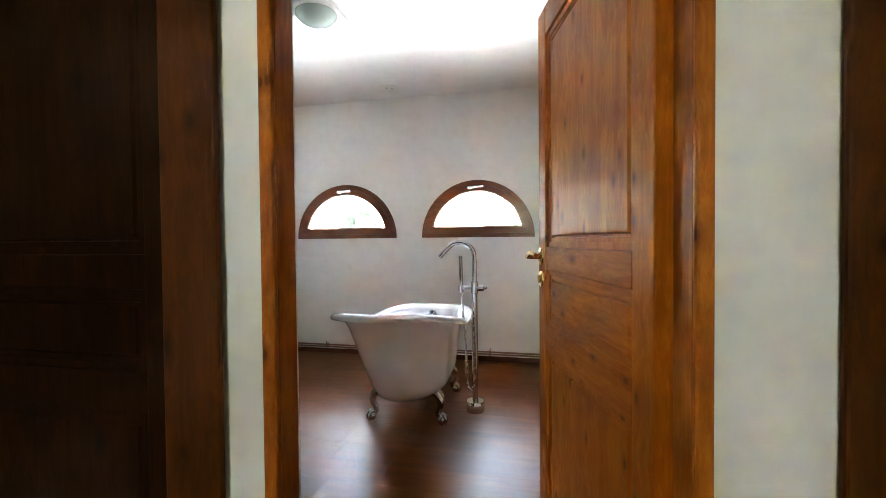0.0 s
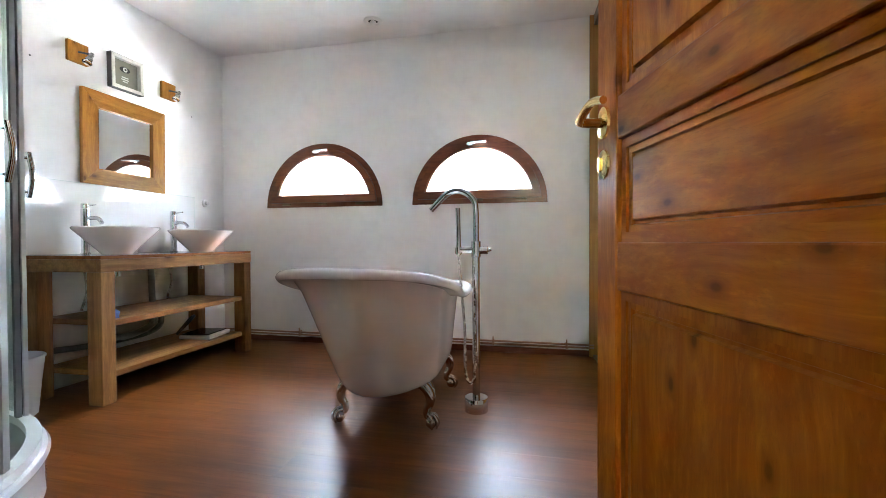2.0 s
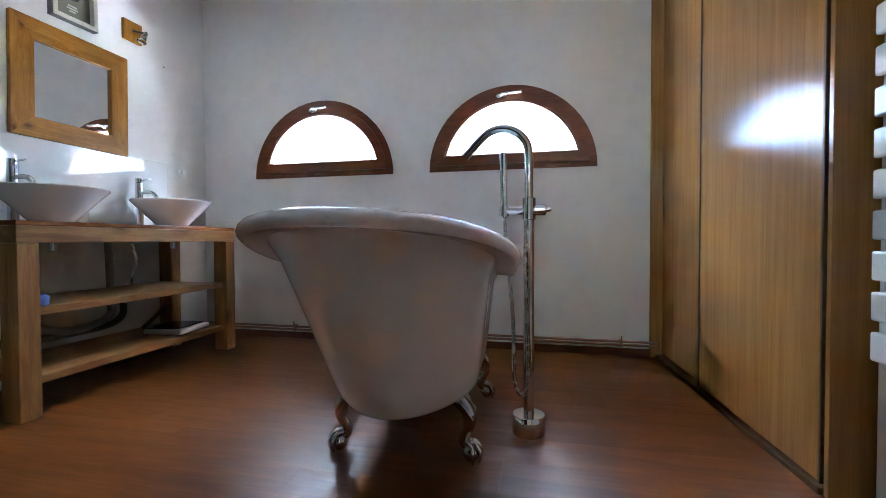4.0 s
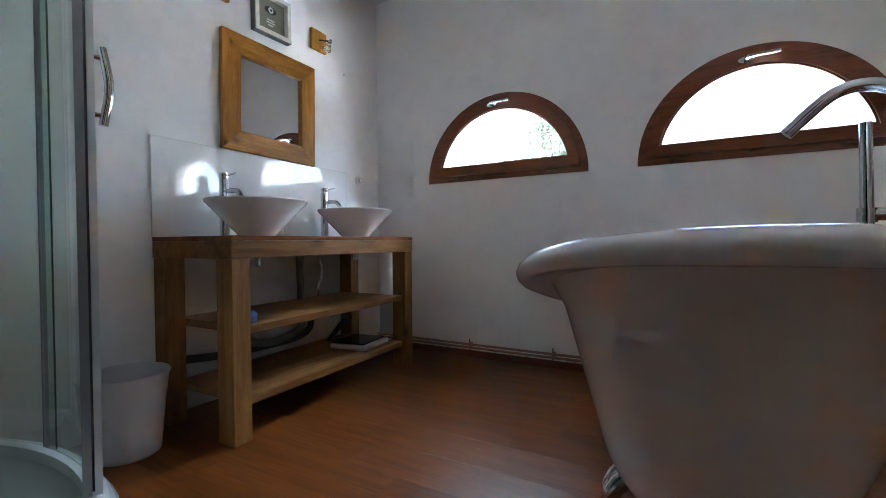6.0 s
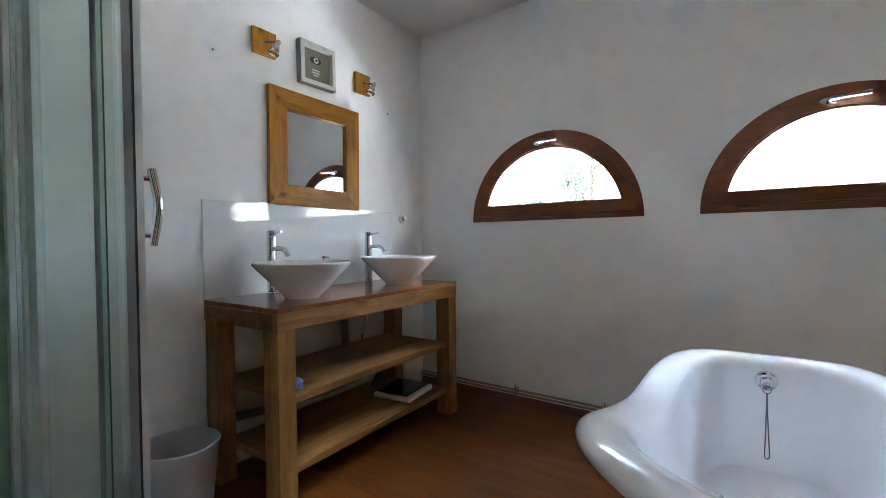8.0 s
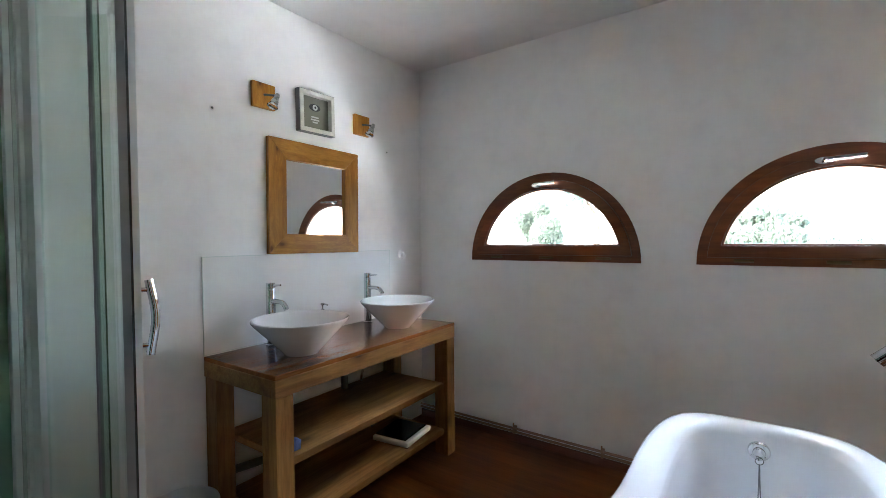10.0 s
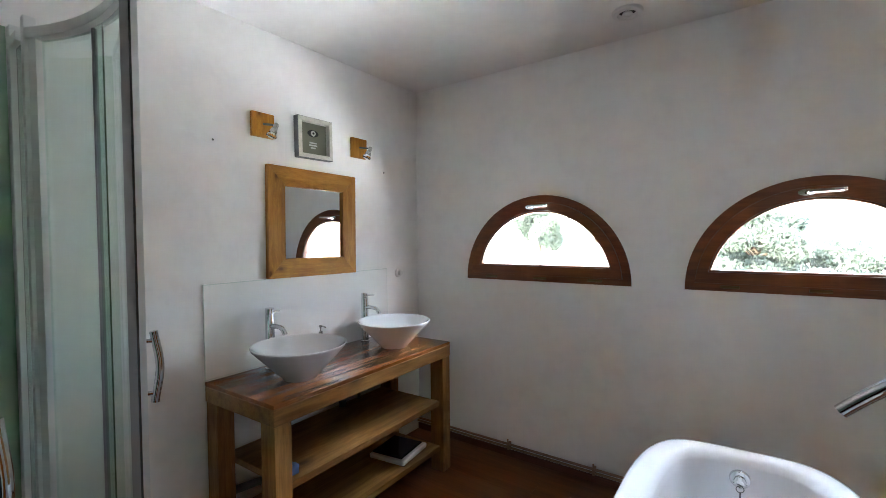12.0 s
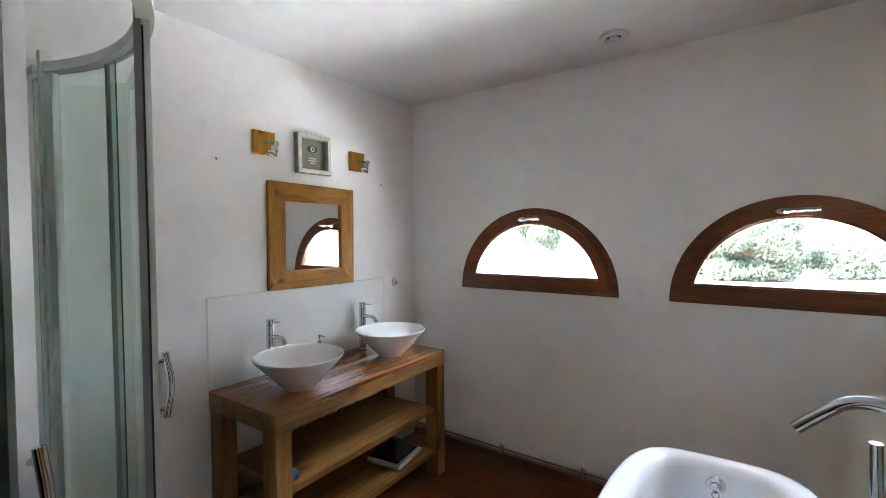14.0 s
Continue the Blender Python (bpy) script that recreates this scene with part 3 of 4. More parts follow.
def bathtub():
    t = thing("bathtub", pose(-0.736, 2.611, 0, 0, 0, 2.4), "white enamel slipper bathtub on chrome claw feet", "bathtub")
    N = 96
    U0, U1, W = -0.538, 1.175, 0.411

    def outline(a, inset, u0, u1, w, mid=0.0, head=1.82, narrow=0.063):
        """A plan curve: round at the head (low u), squarer at the foot."""
        c, s = math.cos(a), math.sin(a)
        n = head if s < 0 else 4.6
        f = (abs(c) ** n + abs(s) ** n) ** (-1 / n)
        half = (u1 - mid) if s > 0 else (mid - u0)
        v = mid + s * f * (half - inset)
        return Vector((c * f * (w * (1 - narrow * smoothstep((v + 0.1) / 0.5)) - inset), v, 0))

    def rim_z(u):
        return 0.642 + 0.185 * smoothstep((0.567 - u) / 1.20)

    bm = bmesh.new()
    loops = []

    def loop(fn):
        loops.append([bm.verts.new(fn(2 * math.pi * k / N)) for k in range(N)])

    def rim(inset, dz):
        def fn(a):
            p = outline(a, inset, U0, U1, W)
            p.z = rim_z(p.y) + dz
            return p
        return fn

    def wall(s, thick, zb, shrink=1.0):
        """Between the rim (s = 0) and the bottom (s = 1)."""
        def fn(a):
            top = outline(a, 0.090 + thick, U0, U1, W)
            top.z = rim_z(outline(a, 0.090, U0, U1, W).y) - 0.032
            bot = outline(a, thick, -0.037, 1.040, 0.211, 0.35, 1.93, -0.095)
            bot.x *= shrink
            # a straight flare that turns into the bottom
            if s < 0.55:
                side, drop = 0.669 * s / 0.55, 0.806 * s / 0.55
            else:
                q = (s - 0.55) / 0.45
                side = 0.669 * (1 - q) ** 2 + 0.830 * 2 * q * (1 - q) + q * q
                drop = 0.806 * (1 - q) ** 2 + 2 * q * (1 - q) + q * q
            p = top.lerp(bot, side)
            p.z = top.z + (zb - top.z) * drop
            return p
        return fn
    # inside floor, inside wall, rolled rim, outside wall, underside
    inner = [i / 16 for i in range(17)]
    for s in reversed(inner):
        loop(wall(s, 0.018, 0.232))
    for inset, dz in ((0.104, -0.024), (0.093, -0.008), (0.074, 0.003), (0.05, 0.006), (0.028, 0.005), (0.012, -0.001), (0.003, -0.010), (0.0, -0.020), (0.003, -0.029), (0.010, -0.035), (0.018, -0.0375), (0.030, -0.035), (0.055, -0.032), (0.076, -0.0315)):
        loop(rim(inset, dz))
    for s in inner[1:]:
        loop(wall(s, 0.0, 0.205))
    for a, b in zip(loops, loops[1:]):
        for k in range(N):
            bm.faces.new((a[k], a[(k + 1) % N], b[(k + 1) % N], b[k]))
    for l, z in ((loops[0], 0.222), (loops[-1], 0.194)):
        c = Vector((0, 0, 0))
        for v in l:
            c += v.co / N
        ring = [bm.verts.new(v.co.lerp(c, 0.35) - Vector((0, 0, 0.008))) for v in l]
        for k in range(N):
            bm.faces.new((l[k], l[(k + 1) % N], ring[(k + 1) % N], ring[k]))
        mid = bm.verts.new((c.x, c.y, z))
        for k in range(N):
            bm.faces.new((ring[k], ring[(k + 1) % N], mid))
    part("body", bm, ENAMEL, t, "", True)
    # claw feet: a knee plate under the belly, a bowed leg, a ball held by three toes
    for u, v, turn in ((0.155, -0.205, 205), (0.155, 0.205, -25), (0.745, -0.203, 165), (0.745, 0.203, 15)):
        m = pose(v, u, 0, 0, 0, turn)
        b = tube([(-0.055, 0, 0.215), (-0.01, 0, 0.205), (0.026, 0, 0.172), (0.030, 0, 0.13), (0.012, 0, 0.09), (0.010, 0, 0.062), (0.026, 0, 0.046)], (0.031, 0.015), 14, 6)
        b.transform(m)
        foot = part("claw_foot", b, CHROME, t, "ornate chrome claw foot", True)
        b = lathe([(0, -0.030), (0.014, -0.028), (0.026, -0.014), (0.030, 0), (0.026, 0.014), (0.014, 0.027), (0, 0.030)], (0.038, 0, 0.031), "z", 20)
        b.transform(m)
        part("ball", b, CHROME, foot, "", True)
        for k in (-1, 0, 1):
            c, sn = math.cos(k * 0.85), math.sin(k * 0.85)
            b = tube([(0.020 + 0.008 * c, 0.010 * sn, 0.066), (0.036 + 0.018 * c, 0.024 * sn, 0.064), (0.038 + 0.034 * c, 0.035 * sn, 0.045), (0.038 + 0.036 * c, 0.038 * sn, 0.024), (0.038 + 0.030 * c, 0.032 * sn, 0.006)], (0.010, 0.005), 10, 4)
            b.transform(m)
            part("toe", b, CHROME, foot, "", True)
        for k in (-1, 0, 1):
            b = tube([(-0.035, k * 0.022, 0.228), (0.004, k * 0.034, 0.213), (0.032, k * 0.024, 0.180), (0.044, k * 0.008, 0.148)], (0.008, 0.011), 8, 3)
            b.transform(m)
            part("acanthus_leaf", b, CHROME, foot, "", True)
    # overflow with the plug's chain
    o = lathe([(0, 0.012), (0.012, 0.012), (0.019, 0.008), (0.024, 0.008), (0.034, 0.004), (0.036, 0), (0.036, -0.01), (0, -0.01)], (0, 0, 0), "z", 28)
    o.transform(pose(-0.008, 1.054, 0.565, 93, 0, 0))
    over = part("overflow", o, CHROME, t, "round chrome overflow with a plug chain", True)
    plug = lathe([(0, 0.020), (0.012, 0.020), (0.0195, 0.017), (0.021, 0.012), (0, 0.012)], (0, 0, 0), "z", 24)
    plug.transform(pose(-0.008, 1.054, 0.565, 93, 0, 0))
    part("plug_cap", plug, CHROME, over, "", True)
    ring = [(-0.008 + 0.013 * math.sin(k * math.pi / 4), 1.034 - 0.001 * k, 0.538 + 0.013 * math.cos(k * math.pi / 4)) for k in range(8)]
    part("chain_ring", tube(ring + ring[:1], 0.0016, 8, 4), DARKSTEEL, over, "", True)
    c = tube([(-0.008, 1.034, 0.525), (-0.010, 1.030, 0.45), (-0.013, 1.021, 0.36), (-0.016, 1.014, 0.30), (-0.012, 1.012, 0.287), (-0.005, 1.012, 0.287), (-0.001, 1.015, 0.30), (-0.003, 1.022, 0.36), (-0.006, 1.030, 0.45), (-0.007, 1.034, 0.525)], 0.0021, 8, 6)
    part("chain", c, DARKSTEEL, over, "thin steel plug chain", True)
    part("drain", lathe([(0, 0.004), (0.022, 0.004), (0.034, 0.001), (0.036, -0.006), (0, -0.006)], (0, 0.78, 0.222)), CHROME, t, "", True)
    return t


bathtub()


# ---- floor-standing bath tap ----
tap = thing("bath_tap", pose(-0.318, 3.028, 0), "chrome floor-standing bath tap with hand shower", "tap")
part("base", lathe([(0, 0), (0.062, 0), (0.064, 0.003), (0.064, 0.072), (0.061, 0.076), (0.03, 0.078), (0, 0.078)], (0, 0, 0), n=40), CHROME, tap, "", True)
part("post", rod(0.0205, 0.80, (0, 0, 0.075), n=28), CHROME, tap, "", True)
arch_pts = [(0, 0, 0.84), (0, 0, 1.00), (0, 0, 1.07)]
for k in range(1, 8):
    a = math.pi * k / 8 * 0.85
    arch_pts.append((-0.107 + 0.107 * math.cos(a), 0.012 * k / 8, 1.088 + 0.107 * math.sin(a)))
arch_pts += [(-0.2205, 0.017, 1.127), (-0.254, 0.02, 1.093)]
part("spout", tube(arch_pts, 0.0165, 20, 5), CHROME, tap, "", True)
mixer = rod(0.026, 0.085, (0, 0, 0.835), n=28)
rod(0.017, 0.10, (-0.11, 0, 0.872), "x", 20, bm=mixer)
rod(0.021, 0.045, (0.02, 0, 0.872), "x", 20, bm=mixer)
part("mixer", mixer, CHROME, tap, "", True)
part("lever", tube([(0.062, 0, 0.872), (0.072, -0.002, 0.874), (0.084, -0.004, 0.876)], (0.011, 0.009), 12, 4), CHROME, tap, "", True)
hand = tube([(-0.095, 0, 0.845), (-0.097, 0.0, 0.95), (-0.10, 0.0, 1.10)], 0.0135, 18, 4)
part("shower_handset", hand, CHROME, tap, "slim chrome stick handset", True)
part("holder", lathe([(0.0138, -0.02), (0.020, -0.02), (0.020, 0.015), (0.0138, 0.015)], (-0.096, 0, 0.872)), CHROME, tap, "", True)
part("hose", tube([(-0.095, 0, 0.845), (-0.085, -0.005, 0.72), (-0.06, -0.02, 0.45), (-0.055, -0.03, 0.24), (-0.035, -0.035, 0.165), (-0.008, -0.032, 0.18), (-0.002, -0.03, 0.30), (-0.012, -0.03, 0.60), (-0.012, -0.012, 0.835)], 0.0075, 12, 10), STEEL, tap, "flexible metal hose", True)


# ---- washstand ----
V0, V1, VX, VT, VB = 2.636, 3.962, -2.378, 0.846, -2.932   # near end, far end, front, top, back
ws = thing("washstand", pose(-2.67, 3.30, 0, 0, 0, 1.2), "oiled oak washstand with two open shelves", "washstand")


def local(t, bm):
    bm.transform(Matrix.Translation(-Vector(t.location)))
    return bm


part("top", local(ws, box(VB, VX, V0, V1, VT - 0.020, VT, 0.003)), OAKTOP, ws, "varnished reddish oak top")
part("apron", local(ws, box(VX - 0.032, VX, V0, V1, VT - 0.094, VT - 0.0205, 0.003)), OAK_Y, ws)
for y in (V0, V1 - 0.032):
    part("apron", local(ws, box(VB, VX - 0.033, y, y + 0.032, VT - 0.094, VT - 0.0205, 0.003)), OAK_Y, ws)
for x in (VB + 0.003, VX - 0.102):
    for y in (V0 + 0.003, V1 - 0.087):
        part("leg", local(ws, box(x, x + 0.10, y, y + 0.084, 0, VT - 0.0945, 0.004)), OAK_Z, ws)
for z in (0.435, 0.138):
    part("shelf", local(ws, box(VB + 0.02, VX - 0.028, V0 + 0.089, V1 - 0.089, z, z + 0.034, 0.003)), OAK_Y, ws)


def basin(x, y):
    b = thing("basin", pose(x, y, VT), "round conical white ceramic vessel basin", "basin", "washstand basins")
    prof = [(0, 0.030), (0.06, 0.032), (0.10, 0.058), (0.214, 0.160), (0.221, 0.169), (0.226, 0.171), (0.230, 0.167), (0.228, 0.158), (0.088, 0.010), (0.080, 0.0), (0, 0.0)]
    part("bowl", lathe(prof, n=56), CERAMIC, b, "", True)
    part("drain", lathe([(0, 0.036), (0.016, 0.037), (0.026, 0.034), (0.027, 0.03), (0, 0.03)], n=24), CHROME, b, "", True)
    part("trap", rod(0.016, 0.11, (0.0, 0, -0.14), n=20), CHROME, b, "chrome waste pipe under the top", True)
    return b


basin(-2.593, 2.939)
basin(-2.618, 3.668)


def basin_tap(x, y):
    t = thing("basin_tap", pose(x, y, VT), "tall chrome basin mixer tap", "tap", "basin taps")
    part("body", lathe([(0, 0), (0.028, 0), (0.028, 0.006), (0.0235, 0.010), (0.0235, 0.290), (0.022, 0.294), (0, 0.294)], n=28), CHROME, t, "", True)
    part("spout", tube([(0.0, 0, 0.228), (0.05, 0, 0.233), (0.10, 0, 0.230), (0.125, 0, 0.213), (0.135, 0, 0.198)], 0.0125, 16, 5), CHROME, t, "", True)
    head = rod(0.0225, 0.030, (0, 0, 0.296), n=28)
    part("head", head, CHROME, t, "", True)
    part("lever", tube([(0.0, 0, 0.312), (0.05, 0, 0.315), (0.088, 0, 0.318)], (0.006, 0.0045), 12, 4), CHROME, t, "", True)


basin_tap(-2.853, 2.944)
basin_tap(-2.880, 3.668)
soap = thing("soap_dispenser", pose(-2.822, 3.252, VT), "small clear soap dispenser with a steel pump", "soap dispenser")
part("bottle", lathe([(0, 0), (0.03, 0), (0.032, 0.004), (0.032, 0.10), (0.012, 0.118), (0, 0.118)], n=24), CERAMIC, soap, "", True)
pump = rod(0.011, 0.03, (0, 0, 0.118))
tube([(0, 0, 0.145), (0, 0, 0.175), (0.01, 0, 0.18), (0.045, 0, 0.176)], 0.004, 10, 4, bm=pump)
rod(0.010, 0.012, (0, 0, 0.172), bm=pump)
part("pump", pump, STEEL, soap, "", True)

splash = thing("splashback", pose(XL, 3.30, 1.08), "clear glass splashback panel on the wall", "splashback")
part("glass", box(0.002, 0.008, -0.652, 0.652, -0.233, 0.233), SPLASH, splash)
for y0, y1, z0, z1 in ((-0.656, -0.652, -0.237, 0.237), (0.652, 0.656, -0.237, 0.237), (-0.652, 0.652, 0.233, 0.237), (-0.652, 0.652, -0.237, -0.233)):
    part("polished_edge", box(0.002, 0.0085, y0, y1, z0, z1), EDGEGLASS, splash, "pale green polished edge")


# ---- mirror, picture and wall lamps ----
mir = thing("mirror", pose(XL, 3.312, 1.633, -0.6), "wall mirror in a broad honey-coloured pine frame", "mirror")
MW, MH, MF = 0.323, 0.318, 0.110


def mitred(a, b, c, d, x0, x1):
    bm = bmesh.new()
    f = [bm.verts.new((x1, *p)) for p in (a, b, c, d)]
    k = [bm.verts.new((x0, *p)) for p in (a, b, c, d)]
    bm.faces.new(f), bm.faces.new(k)
    for i in range(4):
        bm.faces.new((f[i], k[i], k[(i + 1) % 4], f[(i + 1) % 4]))
    bmesh.ops.bevel(bm, geom=bm.edges[:], offset=0.0008 if x1 == 0.040 else 0.002, segments=1, affect="EDGES")
    return bm


o4 = [(-MW, -MH), (MW, -MH), (MW, MH), (-MW, MH)]
i4 = [(-MW + MF, -MH + MF), (MW - MF, -MH + MF), (MW - MF, MH - MF), (-MW + MF, MH - MF)]
for k in range(4):
    part("frame_board", mitred(o4[k], o4[(k + 1) % 4], i4[(k + 1) % 4], i4[k], 0.002, 0.030), MIRRORWOOD_Y if k % 2 == 0 else MIRRORWOOD_Z, mir)
part("mirror_glass", box(0.006, 0.012, -MW + MF - 0.004, MW - MF + 0.004, -MH + MF - 0.004, MH - MF + 0.004), MIRROR, mir)

pic = thing("picture", pose(XL, 3.312, 2.144, 0.8), "small boxed picture in a limewashed frame", "picture")
PW, PH = 0.124, 0.119
o4 = [(-PW, -PH), (PW, -PH), (PW, PH), (-PW, PH)]
i4 = [(-PW + 0.024, -PH + 0.024), (PW - 0.024, -PH + 0.024), (PW - 0.024, PH - 0.024), (-PW + 0.024, PH - 0.024)]
for k in range(4):
    part("frame_board", mitred(o4[k], o4[(k + 1) % 4], i4[(k + 1) % 4], i4[k], 0.002, 0.045), PALEFRAME, pic)
part("card", box(0.006, 0.012, -PW + 0.02, PW - 0.02, -PH + 0.02, PH - 0.02), PICTURE, pic)
ov = lathe([(0, 0.002), (0.042, 0.002), (0.042, 0), (0, 0)], n=32)
ov.transform(Matrix.Translation((0.0125, 0, 0.035)) @ pose(0, 0, 0, 90, 0, 90) @ Matrix.Diagonal((0.95, 0.5, 1, 1)))
part("emblem", ov, INK, pic, "dark oval emblem")
ov = lathe([(0, 0.002), (0.017, 0.002), (0.017, 0), (0, 0)], n=24)
ov.transform(Matrix.Translation((0.0155, 0, 0.035)) @ pose(0, 0, 0, 90, 0, 90))
part("emblem_centre", ov, CARD, pic)
ov = lathe([(0, 0.002), (0.007, 0.002), (0.007, 0), (0, 0)], n=20)
ov.transform(Matrix.Translation((0.0178, 0, 0.035)) @ pose(0, 0, 0, 90, 0, 90))
part("emblem_dot", ov, INK, pic)
o5 = [(-PW - 0.003, -PH - 0.003), (PW + 0.003, -PH - 0.003), (PW + 0.003, PH + 0.003), (-PW - 0.003, PH + 0.003)]
for k in range(4):
    part("frame_edge", mitred(o5[k], o5[(k + 1) % 4], o4[(k + 1) % 4], o4[k], 0.001, 0.040), GREYPIPE, pic, "thin dark edge")
for z, w in ((-0.022, 0.026), (-0.037, 0.030), (-0.052, 0.018)):
    part("text_bar", box(0.0122, 0.0135, -w, w, z - 0.004, z + 0.004), CARD, pic)


def wall_lamp(y, z):
    l = thing("wall_lamp", pose(XL, y, z), "small spotlight on a square pine plate, unlit", "wall lamp", "mirror wall lamps")
    part("plate", box(0.001, 0.024, -0.066, 0.066, -0.066, 0.066, 0.003), MIRRORWOOD_Z, l)
    part("arm", tube([(0.022, 0.0, 0.005), (0.05, 0.006, 0.0), (0.085, 0.03, -0.005)], 0.006, 12, 5), DARKSTEEL, l, "", True)
    head = lathe([(0, -0.035), (0.014, -0.034), (0.021, -0.02), (0.021, 0.0), (0.028, 0.025), (0.032, 0.04), (0.030, 0.042), (0.024, 0.03), (0, 0.024)], n=24)
    head.transform(Matrix.Translation((0.085, 0.030, -0.018)) @ pose(0, 0, 0, 160, 12, 0) @ Matrix.Diagonal((0.66, 0.66, 0.74, 1)))
    h = part("spot_head", head, STEEL, l, "", True)
    lens = lathe([(0, 0.058), (0.018, 0.060), (0.0275, 0.056), (0.029, 0.048), (0.020, 0.034), (0, 0.032)], n=24)
    lens.transform(Matrix.Translation((0.085, 0.030, -0.018)) @ pose(0, 0, 0, 160, 12, 0))
    part("bulb", lens, BULB, h, "clear halogen bulb", True)


wall_lamp(2.977, 2.162)
wall_lamp(3.688, 2.150)

sock = thing("wall_socket", pose(XL, 4.085, 1.275), "small round white wall socket", "socket")
part("plate", lathe([(0, 0), (0.034, 0), (0.034, 0.006), (0.028, 0.012), (0, 0.012)], (0, 0, 0), "x", 28), WHITEPLASTIC, sock, "", True)
part("plug", lathe([(0, 0.012), (0.019, 0.012), (0.018, 0.032), (0.010, 0.036), (0, 0.036)], (0, 0.004, 0), "x", 20), WHITEPLASTIC, sock, "", True)
for y, z in ((2.713, 2.040), (3.946, 2.016)):
    h = thing("wall_plug", pose(XL, y, z), "small grey screw plug set in the wall", "screw plug", "screw plugs")
    part("sleeve", lathe([(0, 0.003), (0.004, 0.003), (0.006, 0), (0, 0)], (0, 0, 0), "x", 12), GREYPIPE, h)


# ---- things under the washstand and on its shelves ----
waste = thing("waste_pipe", pose(-2.88, 3.30, 0), "dark plastic waste pipes under the washstand", "pipe")
part("pipe", tube([(0, -0.28, 0.60), (0, -0.27, 0.40), (0.0, -0.24, 0.30), (0.0, -0.1, 0.25), (0.0, 0.05, 0.26), (0.0, 0.15, 0.30), (0, 0.16, 0.40), (0, 0.15, 0.75)], 0.022, 14, 6), GREYPIPE, waste, "", True)
part("pipe", tube([(-0.02, -0.56, 0.26), (-0.02, -0.3, 0.235), (-0.02, 0.1, 0.23), (-0.02, 0.24, 0.27), (-0.02, 0.26, 0.36)], 0.020, 14, 6), BLACK, waste, "", True)
part("supply_hose", tube([(0.01, 0.30, 0.74), (0.02, 0.32, 0.62), (0.0, 0.30, 0.50), (-0.01, 0.32, 0.42)], 0.008, 10, 6), STEEL, waste, "", True)
part("supply_hose", tube([(0.02, -0.36, 0.74), (0.01, -0.34, 0.6), (0.0, -0.37, 0.48)], 0.008, 10, 6), STEEL, waste, "", True)
coil = thing("hose", pose(-2.84, 3.72, 0.172), "black rubber hose looped at the back of the lower shelf", "hose")
part("loop", tube([(0.02, -0.10, 0.012), (0.05, 0.0, 0.10), (0.02, 0.08, 0.13), (-0.03, 0.09, 0.10), (-0.05, 0.0, 0.012)], 0.012, 12, 8), BLACK, coil, "", True)
scales = thing("bathroom_scales", pose(-2.575, 3.65, 0.172, 0, 0, 8), "flat white bathroom scales with a dark top on the lower shelf", "scales")
part("base", box(-0.125, 0.125, -0.14, 0.14, 0.006, 0.036, 0.008), WHITEPLASTIC, scales)
part("top", box(-0.115, 0.10, -0.122, 0.122, 0.0365, 0.044, 0.003), SCALETOP, scales, "dark ribbed standing plate")
for x in (-0.11, 0.11):
    for y in (-0.12, 0.12):
        part("foot", rod(0.012, 0.006, (x, y, 0), n=12), BLACK, scales)
cloth_bm = bmesh.new()
bmesh.ops.create_icosphere(cloth_bm, subdivisions=3, radius=1)
for v in cloth_bm.verts:
    k = 1 + 0.35 * noise.noise(v.co * 2.2)
    v.co = Vector((v.co.x * 0.02 * k, v.co.y * 0.028 * k, max(v.co.z * 0.034 * k, -0.02) + 0.02))
tagged(part("sponge_cloth", cloth_bm, BLUECLOTH, None, "", True, pose(-2.445, 2.785, 0.470)), "crumpled blue sponge cloth on the middle shelf", "cloth")

wb = thing("waste_bin", pose(-2.70, 2.42, 0), "tapered translucent white plastic waste bin", "bin")
part("tub", lathe([(0, 0.004), (0.105, 0.0), (0.112, 0.006), (0.128, 0.18), (0.142, 0.306), (0.138, 0.306), (0.124, 0.18), (0.108, 0.010), (0, 0.010)], n=48), BIN, wb, "", True)
part("rim", lathe([(0.137, 0.3065), (0.146, 0.3065), (0.1475, 0.312), (0.145, 0.318), (0.139, 0.318), (0.137, 0.312), (0.137, 0.3065)], n=48), BIN, wb, "rolled rim", True)


# ---- shower ----
SC, SR = Vector((-2.355, 1.232)), 0.885


def arc_wall(r0, r1, a0, a1, z0, z1, n=24):
    """An upright curved slab about the shower's middle."""
    bm = bmesh.new()
    cols = []
    for k in range(n + 1):
        a = radians(a0 + (a1 - a0) * k / n)
        cols.append([bm.verts.new((r * math.cos(a), r * math.sin(a), z)) for r, z in ((r0, z0), (r1, z0), (r1, z1), (r0, z1))])
    for a, b in zip(cols, cols[1:]):
        for k in range(4):
            bm.faces.new((a[k], a[(k + 1) % 4], b[(k + 1) % 4], b[k]))
    bm.faces.new(cols[0]), bm.faces.new(cols[-1])
    return bm


